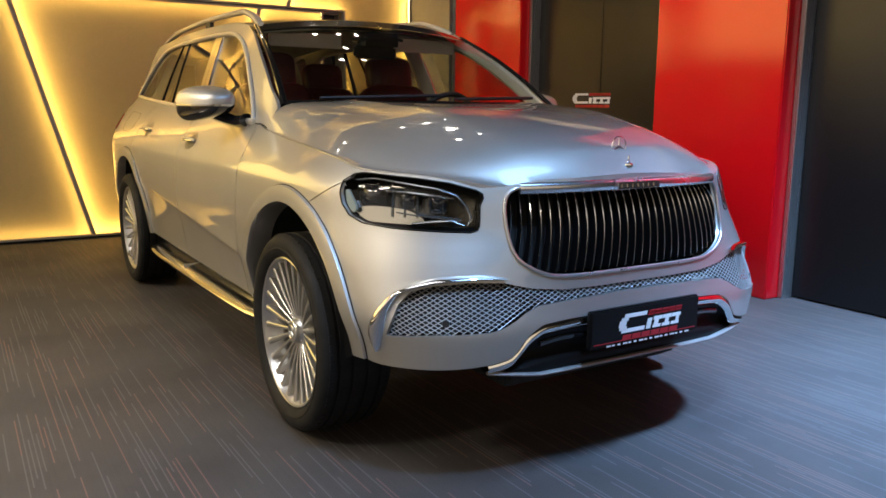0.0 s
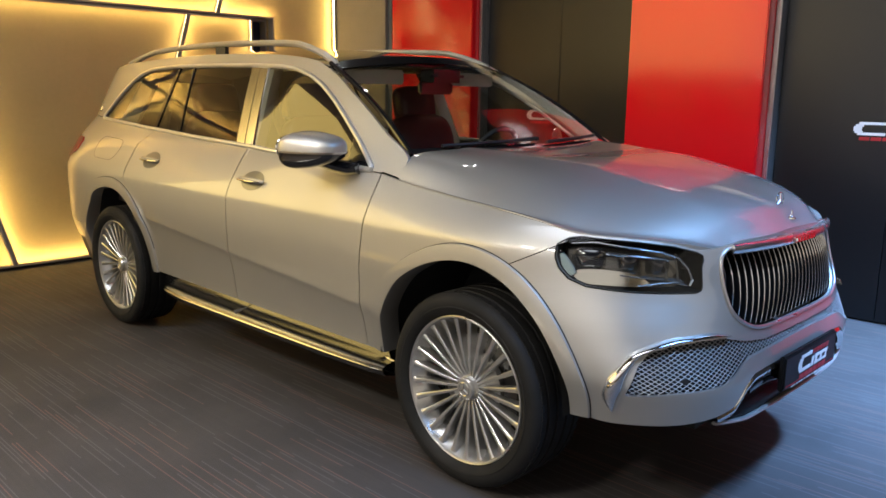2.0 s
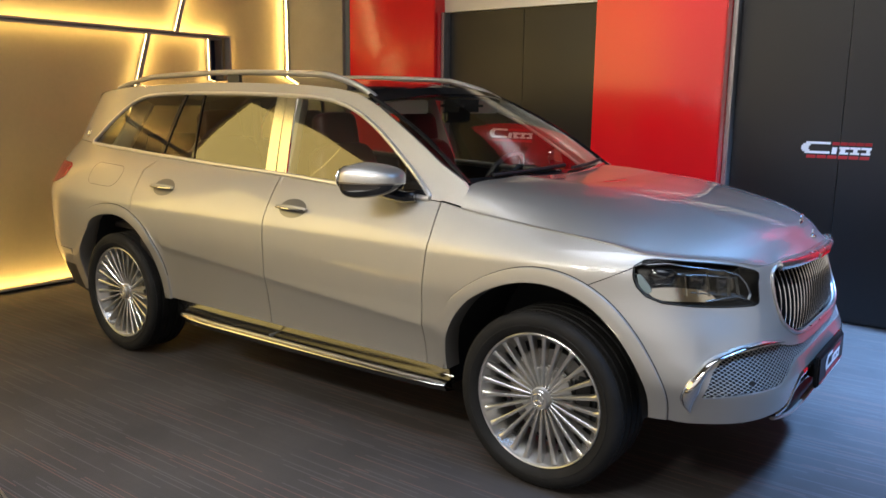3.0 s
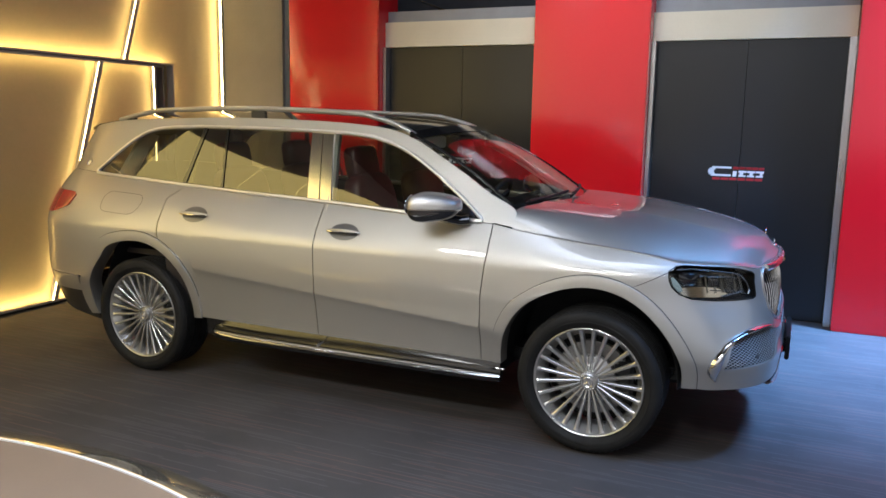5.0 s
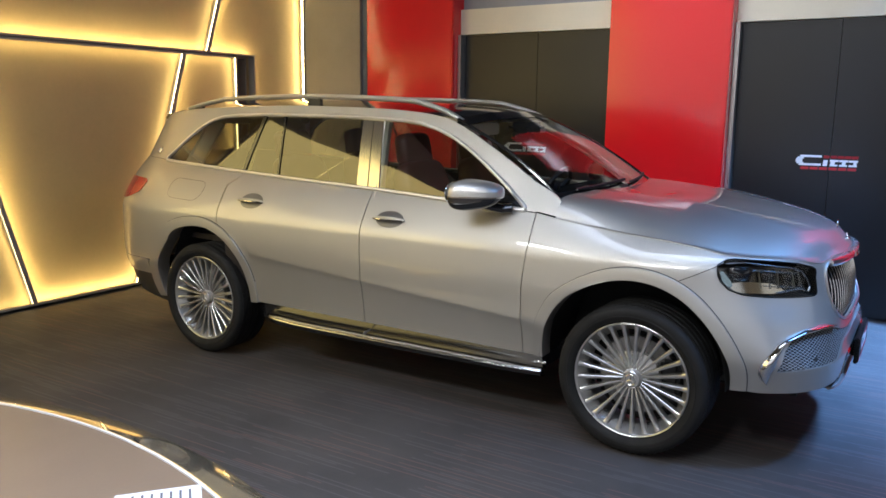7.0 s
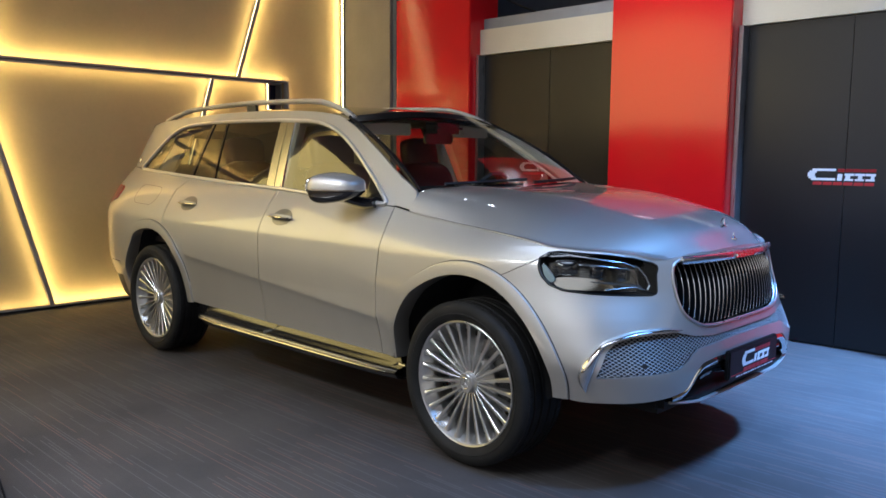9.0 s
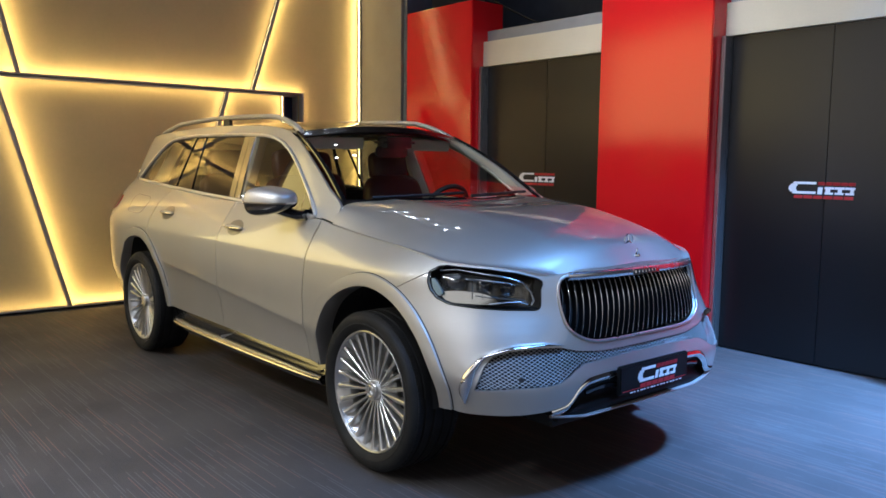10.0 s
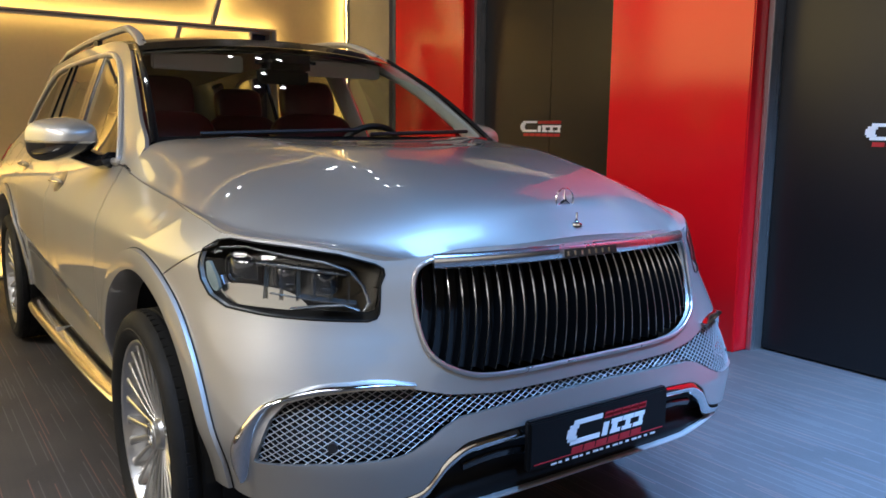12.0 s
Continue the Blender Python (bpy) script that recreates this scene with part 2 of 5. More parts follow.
def grid(fn, nu, nv, bm=None, close=False):
    """A sheet of quads through fn(u, v), with u and v from 0 to 1; close joins the last u to the first."""
    bm = bm or bmesh.new()
    rows = [[bm.verts.new(fn(i / (nu if close else nu - 1), j / (nv - 1))) for j in range(nv)] for i in range(nu)]
    for i in range(nu if close else nu - 1):
        for j in range(nv - 1):
            bm.faces.new((rows[i][j], rows[(i + 1) % nu][j], rows[(i + 1) % nu][j + 1], rows[i][j + 1]))
    return bm


def tube(path, radius, sides=8, bm=None, closed=False, flat=1.0, up=(0, 0, 1), caps=True):
    """A round (or flattened) bar along a path of points; radius may be a function of the share of the way."""
    bm = bm or bmesh.new()
    pts = [Vector(p) for p in path]
    n = len(pts)
    rings = []
    for i, p in enumerate(pts):
        a = pts[(i - 1) % n] if closed or i else p
        b = pts[(i + 1) % n] if closed or i < n - 1 else p
        t = (b - a).normalized()
        s = t.cross(Vector(up))
        s = s.normalized() if s.length > 1e-5 else t.orthogonal().normalized()
        w = s.cross(t).normalized()
        r = radius(i / max(1, n - 1)) if callable(radius) else radius
        rings.append([bm.verts.new(p + s * (r * flat * math.cos(2 * math.pi * k / sides)) + w * (r * math.sin(2 * math.pi * k / sides))) for k in range(sides)])
    for i in range(n if closed else n - 1):
        for k in range(sides):
            bm.faces.new((rings[i][k], rings[i][(k + 1) % sides], rings[(i + 1) % n][(k + 1) % sides], rings[(i + 1) % n][k]))
    if caps and not closed:
        bm.faces.new(rings[0])
        bm.faces.new(rings[-1][::-1])
    return bm


def prism(outline, depth, place, bm=None):
    """A flat outline given in 2D, thickened: place(u, v, d) gives the point at depth d."""
    bm = bm or bmesh.new()
    front = [bm.verts.new(place(u, v, 0)) for u, v in outline]
    back = [bm.verts.new(place(u, v, depth)) for u, v in outline]
    bm.faces.new(front)
    bm.faces.new(back[::-1])
    n = len(outline)
    for i in range(n):
        bm.faces.new((front[i], back[i], back[(i + 1) % n], front[(i + 1) % n]))
    return bm


def lathe(profile, n=64, bm=None):
    """Turns a profile of (radius, y) about the y axis."""
    return grid(lambda u, v: spun(profile, u, v), n, len(profile), bm, close=True)


def spun(profile, u, v):
    r, y = profile[min(len(profile) - 1, round(v * (len(profile) - 1)))]
    return (r * math.cos(2 * math.pi * u), y, r * math.sin(2 * math.pi * u))


def inside(poly, u, v):
    hit = False
    for (a, b), (c, d) in zip(poly, poly[1:] + poly[:1]):
        if (b > v) != (d > v) and u < (c - a) * (v - b) / (d - b) + a:
            hit = not hit
    return hit


def nearest(poly, u, v):
    best, where = 9e9, (u, v)
    for (a, b), (c, d) in zip(poly, poly[1:] + poly[:1]):
        l2 = (c - a) ** 2 + (d - b) ** 2
        t = min(1, max(0, ((u - a) * (c - a) + (v - b) * (d - b)) / l2)) if l2 else 0
        q = (a + t * (c - a), b + t * (d - b))
        k = (q[0] - u) ** 2 + (q[1] - v) ** 2
        if k < best:
            best, where = k, q
    return where


def rounded(poly, times=2, most=0.03):
    """An outline with its corners cut round, each by no more than the given length."""
    for _ in range(times):
        out = []
        for (a, b), (c, d) in zip(poly, poly[1:] + poly[:1]):
            k = min(0.25, most / max(1e-6, math.hypot(c - a, d - b)))
            out += [(a + k * (c - a), b + k * (d - b)), (c - k * (c - a), d - k * (d - b))]
        poly = out
        most /= 2.2
    return poly


def span(poly, u):
    """The lowest and the highest v of an outline at u."""
    vs = [b + (u - a) / (c - a) * (d - b) for (a, b), (c, d) in zip(poly, poly[1:] + poly[:1]) if a != c and min(a, c) <= u <= max(a, c)]
    return (min(vs), max(vs)) if vs else (0, 0)


def lip(bm, depth, way):
    """Folds the open edges of a sheet inwards, so that it shows its thickness."""
    edges = [e for e in bm.edges if e.is_boundary]
    r = bmesh.ops.extrude_edge_only(bm, edges=edges)
    for v in r["geom"]:
        if isinstance(v, bmesh.types.BMVert):
            v.co += way(v.co) * depth
    return bm


def empty(name, label, category, group=""):
    return tagged(new(name), label, category, group)
# ---- the body's surface: lines of the car as smooth curves; x ahead from the front axle, y to the car's left, z up ----
def line(*knots):
    """A smooth curve through (place, value) knots that never overshoots them."""
    xs, ys = [k[0] for k in knots], [k[1] for k in knots]
    n = len(xs)
    d = [(ys[i + 1] - ys[i]) / (xs[i + 1] - xs[i]) for i in range(n - 1)]
    m = [d[0]] + [0 if d[i - 1] * d[i] <= 0 else 2 * d[i - 1] * d[i] / (d[i - 1] + d[i]) for i in range(1, n - 1)] + [d[-1]]

    def value(x):
        if x <= xs[0]:
            return ys[0]
        if x >= xs[-1]:
            return ys[-1]
        i = max(j for j in range(n - 1) if xs[j] <= x)
        h = xs[i + 1] - xs[i]
        t = (x - xs[i]) / h
        return ((1 + 2 * t) * (1 - t) ** 2 * ys[i] + t * (1 - t) ** 2 * h * m[i]
                + t * t * (3 - 2 * t) * ys[i + 1] + t * t * (t - 1) * h * m[i + 1])
    return value


REAR_AXLE = -3.135
HALF = 0.975                      # half the body's width between the wheel arches
nose = line((0.20, 0.80), (0.30, 0.87), (0.45, 0.905), (0.56, 0.915), (0.64, 0.90), (0.72, 0.885), (0.95, 0.865), (1.08, 0.84), (1.2, 0.80))
tail = line((0.25, 1.06), (0.45, 1.17), (0.70, 1.20), (1.0, 1.16), (1.20, 1.10), (1.45, 0.99), (1.72, 0.85), (1.8, 0.78))
inset = line((0.25, 0.09), (0.40, 0.065), (0.50, 0.042), (0.60, 0.014), (0.72, 0.004), (0.85, 0.0), (0.98, 0.006), (1.04, 0.016))
belt = line((-4.2, 1.36), (-3.56, 1.327), (-2.98, 1.287), (-2.28, 1.254), (-1.64, 1.23), (-1.1, 1.204), (-0.62, 1.18), (0.4, 1.10), (0.9, 1.08))
waist = line((-4.2, 0.245), (-3.65, 0.228), (-2.6, 0.190), (-1.9, 0.164), (-1.7, 0.153), (-0.65, 0.102), (0.4, 0.10))   # how far the body draws in up to the belt
lean = line((-3.2, 0.34), (-1.6, 0.32), (-1.0, 0.36), (-0.6, 0.50), (-0.48, 0.62))
FRONT_N, REAR_N = 2.4, 5.0
square = line((0.30, 4.6), (0.55, 4.2), (0.73, 3.3), (0.90, 2.55), (1.0, 2.4))   # how square the nose is seen from above


def half(x, z):
    """Half the body's width at a length and a height, before the corners round it off."""
    b = belt(x)
    if z <= 1.0:
        # between the wheels the doors break inwards below a line that climbs to the rear
        door = min(1.0, max(0.0, (-0.30 - x) / 0.25), max(0.0, (x + 2.95) / 0.3)) if -2.95 < x < -0.30 else 0.0
        fold = 0.622 + 0.072 * (-0.62 - x)
        tuck = 0.050 * ((fold - z) / (fold - 0.42)) ** 0.66 if z < fold else 0.0
        return HALF - inset(z) * (1 - door) - door * (tuck + inset(max(z, 0.72)))
    if z <= b:
        t = (z - 1.0) / (b - 1.0)
        return HALF - inset(1.0) - waist(x) * t ** 1.35
    up = z - b
    return HALF - inset(1.0) - waist(x) - lean(x) * up - 0.10 * up * up


def arcs(n, steps=200):
    """Arc lengths and angles along a unit superellipse quarter of exponent n, from its side to its tip."""
    out, at, last = [], 0.0, (0.0, 1.0)
    for i in range(steps + 1):
        a = math.pi / 2 * i / steps
        q = (math.sin(a) ** (2 / n), math.cos(a) ** (2 / n))
        at += math.hypot(0.87 * (q[0] - last[0]), 0.97 * (q[1] - last[1]))
        out.append((at, q))
        last = q
    return out


REAR_ARC = arcs(REAR_N)
FRONT_ARCS = [arcs(FRONT_N + 0.2 * i) for i in range(13)]
FRONT_LEN, REAR_LEN = FRONT_ARCS[0][-1][0], REAR_ARC[-1][0]


def on_arc(table, s):
    s = min(max(s, 0.0), table[-1][0])
    lo, hi = 0, len(table) - 1
    while hi - lo > 1:
        mid = (lo + hi) // 2
        if table[mid][0] <= s:
            lo = mid
        else:
            hi = mid
    f = (s - table[lo][0]) / (table[hi][0] - table[lo][0])
    return [table[lo][1][k] + f * (table[hi][1][k] - table[lo][1][k]) for k in (0, 1)]


def on_nose(a, n):
    """A point of the nose's outline for a squareness n; at the flank a is plain length, at the tip it is FRONT_LEN for all n."""
    k = min(11.999, max(0.0, (n - FRONT_N) / 0.2))
    i, f = int(k), k - int(k)
    share = min(1.0, a / FRONT_LEN) ** 2
    p, q = (on_arc(t, a + (t[-1][0] - FRONT_LEN) * share) for t in FRONT_ARCS[i:i + 2])
    return [p[j] + f * (q[j] - p[j]) for j in (0, 1)]


def skin(a, z, out=0.0):
    """The right-hand flank, wrapped round nose and tail: a is the length along it (0 at the front axle, FRONT_LEN at the nose's middle)."""
    def at(a):
        if a > 0:
            p = on_nose(a, square(z))
            return Vector((nose(z) * p[0], -half(0.0, z) * p[1], z))
        if a < REAR_AXLE:
            p = on_arc(REAR_ARC, REAR_AXLE - a)
            return Vector((REAR_AXLE - tail(z) * p[0], -half(a, z) * p[1], z))
        return Vector((a, -half(a, z), z))
    p = at(a)
    if out:
        t = at(a + 0.004) - at(a - 0.004)
        n = Vector((-t.y, t.x, 0)) * -1
        n.normalize()
        p = p + n * out
    return p


# ---- the room ----
WEST, NORTH = -5.48, 2.868           # the panelled wall behind the car, and the wall of doors beside it
EAST, SOUTH = 9.0, -9.5

floor = tagged(part("floor", solid(((WEST - 0.2, SOUTH - 0.2, -0.1), (EAST + 0.2, NORTH + 2.2, 0.0))), FLOOR, smooth=False),
               "charcoal woven plank floor with broken rust threads", "floor", kind="structure")
tagged(part("ceiling", solid(((WEST - 0.2, SOUTH - 0.2, CEILING), (EAST + 0.2, NORTH + 2.2, CEILING + 0.1))), CEIL, smooth=False),
       "dark painted showroom ceiling", "ceiling", kind="structure")
# East and south walls are unseen; their sand tone is there to bounce warm light.
for n, (lo, hi, mat, label) in enumerate((
        ((EAST, SOUTH, 0), (EAST + 0.2, NORTH + 2, CEILING), WALL_SAND, "plain sand-coloured showroom wall"),
        ((WEST, SOUTH - 0.2, 0), (EAST, SOUTH, CEILING), WALL_SAND, "plain sand-coloured showroom wall"),
        ((WEST - 0.2, NORTH + 2, 0), (EAST, NORTH + 2.2, CEILING), WALL_BLUE, "dark slate-blue wall behind the door bay"))):
    tagged(part(("wall_east", "wall_south", "wall_north")[n], solid((lo, hi)), mat, smooth=False), label, "wall", kind="structure")

# The wall behind the car: lacquered panels on a dark carcass, parted by slanting channels with light strips in them.
TOP = 5.1
west = tagged(part("wall_west", solid(((WEST - 0.25, SOUTH, 0), (WEST - 0.05, 1.53, CEILING)), ((WEST - 0.25, 1.53, 2.30), (WEST - 0.05, 1.77, CEILING)),
                                      ((WEST - 0.25, 1.77, 0), (WEST - 0.05, NORTH + 2, CEILING))), GROOVE, smooth=False),
              "panelled wall with warm light strips between slanted panels", "wall", kind="structure")
tagged(part("recess", solid(((WEST - 0.24, 1.53, 0), (WEST - 0.16, 1.77, 2.30))), NAVY, west, "dark navy recess in the panelled wall"), kind="")
BEAM = 2.315


def slant(y0, z0, y1, z1):
    return lambda z: y0 + (y1 - y0) * (z - z0) / (z1 - z0)


edge_a = slant(-0.922, 0, -1.52, 2.30)
edge_b = slant(-1.31, 2.33, -1.455, 3.0)
edge_c = slant(1.13, 2.33, 1.473, 3.39)
edge_d = slant(0.123, 0, 0.82, 2.30)
LOW, HIGH = (0.022, BEAM - 0.004), (BEAM + 0.004, TOP)
PANELS = []
for (z0, z1), sides in ((LOW, (-2.35, edge_a, edge_d, 1.53)), (HIGH, (-2.3, edge_b, edge_c, 2.625))):
    for s0, s1 in zip(sides, sides[1:]):
        at = lambda s, z: s(z) if callable(s) else s
        PANELS.append(([(at(s0, z0), z0), (at(s1, z0), z0), (at(s1, z1), z1), (at(s0, z1), z1)], [2, 1, 1, 2]))
PANELS[0][1][:] = [1, 1, 1, 0]
PANELS[3][1][:] = [2, 1, 1, 0]
# the panel right of the recess reaches down beside it
PANELS[-1] = ([(edge_c(BEAM + 0.004), BEAM + 0.004), (1.775, BEAM + 0.004), (1.775, 0.022), (2.625, 0.022), (2.625, TOP), (edge_c(TOP), TOP)], [2, 1, 2, 2, 1, 2])


def shrunk(poly, by):
    """The outline moved inwards by a width; it may run either way round."""
    area = sum(a * d - c * b for (a, b), (c, d) in zip(poly, poly[1:] + poly[:1]))
    sign = 1 if area > 0 else -1
    out = []
    n = len(poly)
    for i in range(n):
        p0, p1, p2 = (Vector(poly[(i + k) % n]) for k in (-1, 0, 1))
        d0, d1 = (p1 - p0).normalized(), (p2 - p1).normalized()
        n0, n1 = Vector((-d0.y, d0.x)) * sign, Vector((-d1.y, d1.x)) * sign
        m = (n0 + n1).normalized()
        out.append(tuple(p1 + m * (by / max(0.3, m.dot(n0)))))
    return out


for outline, powers in PANELS:
    bm = prism(shrunk(outline, 0.004), -0.045, lambda u, v, d: (WEST + d, u, v))
    pan = part("panel", bm, PANEL, west, smooth=False)
    # a grey channel with an overhanging cap frames the panel, and the strip tucked under the cap washes over the panel's face
    ring, mid, lit, cap = (shrunk(outline, by) for by in (0.001, 0.006, 0.0095, 0.021))
    n = len(outline)
    bm = bmesh.new()
    for i in range(n):
        prism([ring[i], ring[(i + 1) % n], mid[(i + 1) % n], mid[i]], 0.075, lambda u, v, t: (WEST + 0.001 + t, u, v), bm)
        prism([ring[i], ring[(i + 1) % n], cap[(i + 1) % n], cap[i]], 0.008, lambda u, v, t: (WEST + 0.076 + t, u, v), bm)
    part("channel", bm, GROOVE, pan, "slim grey channel with an overhanging cap", smooth=False)
    for i in range(n):
        if not powers[i]:
            continue
        bm = prism([mid[i], mid[(i + 1) % n], lit[(i + 1) % n], lit[i]], 0.026, lambda u, v, t: (WEST + 0.048 + t, u, v))
        part("light_strip", bm, LED_STRONG if powers[i] == 2 else LED_SOFT, pan, "warm glowing light strip", smooth=False)

# Further along, unseen: glowing panes with slanting joints stand in for a lit wall known from reflections; they start
# high to keep low reflections dark.
for (a, b), (c, d), (e, g), (h, k) in (((-2.40, 1.35), (-3.40, 1.35), (-3.80, 3.85), (-2.40, 3.5)), ((-3.42, 1.35), (-4.79, 1.35), (-4.55, 4.10), (-3.82, 3.855)), ((-4.81, 1.35), (-6.3, 1.35), (-6.05, 4.40), (-4.57, 4.105)), ((-6.32, 1.35), (-7.7, 1.35), (-8.1, 4.40), (-6.07, 4.40)), ((-7.72, 1.35), (-9.3, 1.35), (-9.3, 4.40), (-8.12, 4.40))):
    bm = prism([(a, b), (c, d), (e, g), (h, k)], 0.03, lambda u, v, t: (WEST - 0.045 + t, u, v))
    part("light_pane", bm, WALL_GLOW, west, "warm backlit pane", smooth=False)

tagged(part("wall_corner", solid(((WEST - 0.04, 2.632, 0), (-4.563, 2.95, CEILING)), bevel=0.004), WALL_GREY, smooth=False), "plain taupe wall beside the lit panels", "wall", kind="structure")
# The wall's end face: the cool light falling on it is painted as blue.
tagged(part("wall_return", solid(((-4.560, 2.665, 0), (-4.493, 3.05, CEILING)), bevel=0.004), WALL_BLUE, smooth=False), "slate-blue return beside the red pillar", "wall", kind="structure")


def pillar(name, x0, x1, top, y=2.62):
    """A red clad pillar that stands out from the doors, with a steel edge on each side."""
    p = tagged(part(name, solid(((x0, y, 0), (x1, NORTH + 0.25, top)), bevel=0.008), RED), "glossy red clad pillar with steel edge strips", "pillar", kind="structure")
    return p


pillar("pillar_1", -4.49, -3.336, 3.26, 2.66)
pillar("pillar_2", -1.573, -0.452, 4.2, 2.635)
pillar("pillar_3", 1.283, 2.5, 4.2)


def edge_strip(x0, x1, y0=2.762):
    tagged(part("trim", solid(((x0, y0, 0), (x1, NORTH + 0.05, 2.56)), bevel=0.003), STEEL), "brushed steel edge strip of the doorway", "trim", kind="structure")


for a, b in ((-3.332, -3.298), (-1.607, -1.577), (-0.448, -0.411), (1.222, 1.279)):
    edge_strip(a, b)


def bay(name, x0, x1, mid):
    """A pair of black door leaves under a pale fascia."""
    d = tagged(part(name, solid(((x0, NORTH + 0.06, 0.0), (x1, NORTH + 0.12, 2.57))), VOID, smooth=False), "tall black double doors with a dealer's emblem", "door", kind="structure")
    for a, b in ((x0, mid - 0.002), (mid + 0.002, x1)):
        part("leaf", solid(((a, NORTH, 0.012), (b, NORTH + 0.05, 2.562)), bevel=0.002), BLACK_DOOR, d)
    f = tagged(part("fascia", solid(((x0 - 0.06, NORTH - 0.04, 2.566), (x1 + 0.06, NORTH + 0.2, 2.83)), bevel=0.004), BAND), "pale fascia panel above the black doors", "fascia", kind="structure")
    tagged(part("fascia_cap", solid(((x0 - 0.06, NORTH + 0.02, 2.834), (x1 + 0.06, NORTH + 0.2, 2.95)), bevel=0.004), SOFFIT), "grey capping strip above the fascia", "fascia", kind="structure")
    return d


door_w, door_e = bay("door_1", -3.294, -1.611, -2.43), bay("door_2", -0.407, 1.218, 0.40)


def emblem(door, x, z, s):
    """The dealer's sign: a hooked white bar and four white blocks between two red lines of bars."""
    def put(name, boxes, mat, label):
        bm = bmesh.new()
        for u0, v0, u1, v1 in boxes:
            v0, v1 = 0.48 * v0, 0.48 * v1
            k = 0.10 * s
            prism([(x + s * u0 + k * v0, z + s * v0), (x + s * u1 + k * v0, z + s * v0), (x + s * u1 + k * v1, z + s * v1), (x + s * u0 + k * v1, z + s * v1)],
                  -0.004, lambda u, v, d: (u, NORTH - 0.0005 + d, v), bm)
        part(name, bm, mat, door, label, smooth=False)
    put("emblem", SIGN_WHITE, WHITE, "white vinyl sign")
    put("emblem_bar", SIGN_RED, RED_INK, "red vinyl bars")


# a hooked white bar and small white blocks, with a row of red bars above and one below
SIGN_WHITE = [(0.06, 0.19, 0.42, 0.27), (0.02, 0.13, 0.13, 0.20), (0.0, 0.0, 0.11, 0.14), (0.02, -0.06, 0.13, 0.01), (0.06, -0.12, 0.43, -0.04), (0.46, -0.12, 0.53, 0.10)]
for k in range(3):
    u = 0.56 + 0.155 * k
    SIGN_WHITE += [(u, 0.045, u + 0.145, 0.12), (u + 0.01, -0.12, u + 0.14, -0.055), (u + 0.02 + 0.03 * k, -0.055, u + 0.09 + 0.02 * k, 0.045)]
SIGN_RED = [(0.45 + 0.115 * k, 0.17, 0.55 + 0.115 * k, 0.27) for k in range(5)] + [(0.45, 0.205, 1.0, 0.235)] + [(0.10 + 0.155 * k, -0.27, 0.235 + 0.155 * k, -0.17) for k in range(6)]
emblem(door_e, 0.125, 1.345, 0.485)
emblem(door_w, -2.79, 1.365, 0.485)

# A round display podium beside the car.
PODIUM_AT = Matrix.Translation((-1.80, -5.75, 0)) @ Euler((radians(90), 0, 0)).to_matrix().to_4x4()
podium = empty("podium", "round beige display podium with a polished rim", "podium")
podium.matrix_world = PODIUM_AT
part("top", lathe([(0.001, 0.372), (2.938, 0.372), (2.938, 0.02), (2.8, 0.0)], 128), PODIUM, podium)
part("rim", lathe([(2.953, 0.0), (2.953, 0.370), (2.958, 0.374), (3.122, 0.324), (3.137, 0.314), (3.142, 0.298), (3.142, 0.06), (3.09, 0.0)], 160), PODIUM_RIM, podium, "polished sloping outer ring")
part("inlay", lathe([(2.940, 0.36), (2.940, 0.377), (2.951, 0.377), (2.951, 0.36)], 160), WHITE, podium, "thin white inlay line")


# ---- the car ----
car = empty("car", "silver metallic luxury SUV with chrome slatted grille and multi-spoke wheels", "car")
MID = FRONT_LEN                    # the nose's middle, along the skin
AXLES = (0.0, REAR_AXLE)
WHEELS = (-0.031, -3.195)          # where the wheels stand once the body is drawn out
HUB = 0.402


def wrap(a, z, out=0.0):
    """skin() carried on round the nose to the car's left side."""
    if a <= MID:
        return skin(a, z, out)
    p = skin(2 * MID - a, z, out)
    return Vector((p.x, -p.y, p.z))


def inward(p):
    """From a point of the body towards its middle."""
    v = Vector((min(max(p.x, -3.6), 0.3), 0, p.z)) - p
    return v.normalized() if v.length > 1e-6 else Vector((0, 0, -1))


def sheet(a0, a1, bottom, top, step=0.02, rows=24, holes=(), out=0.0, fold=0.014):
    """A body panel: the skin between two lengths and two height lines, with holes cut clean along their outlines."""
    bm = bmesh.new()
    n = max(2, round((a1 - a0) / step) + 1)
    flat = {}
    vs = []
    for i in range(n):
        a = a0 + (a1 - a0) * i / (n - 1)
        lo, hi = bottom(a), top(a)
        col = []
        for j in range(rows):
            z = lo + (hi - lo) * j / (rows - 1)
            v = bm.verts.new(wrap(a, z, out))
            flat[v] = (a, z)
            col.append(v)
        vs.append(col)
    cut = set()
    for i in range(n - 1):
        for j in range(rows - 1):
            q = (vs[i][j], vs[i + 1][j], vs[i + 1][j + 1], vs[i][j + 1])
            ca, cz = sum(flat[v][0] for v in q) / 4, sum(flat[v][1] for v in q) / 4
            hole = next((h for h in holes if inside(h, ca, cz)), None)
            if hole:
                cut |= {(v, holes.index(hole)) for v in q}
            else:
                bm.faces.new(q)
    for v, k in cut:
        if v.link_faces:
            a, z = nearest(holes[k], *flat[v])
            v.co = wrap(a, z, out)
    bmesh.ops.delete(bm, geom=[v for v in bm.verts if not v.link_faces], context="VERTS")
    return lip(bm, fold, inward) if fold else bm


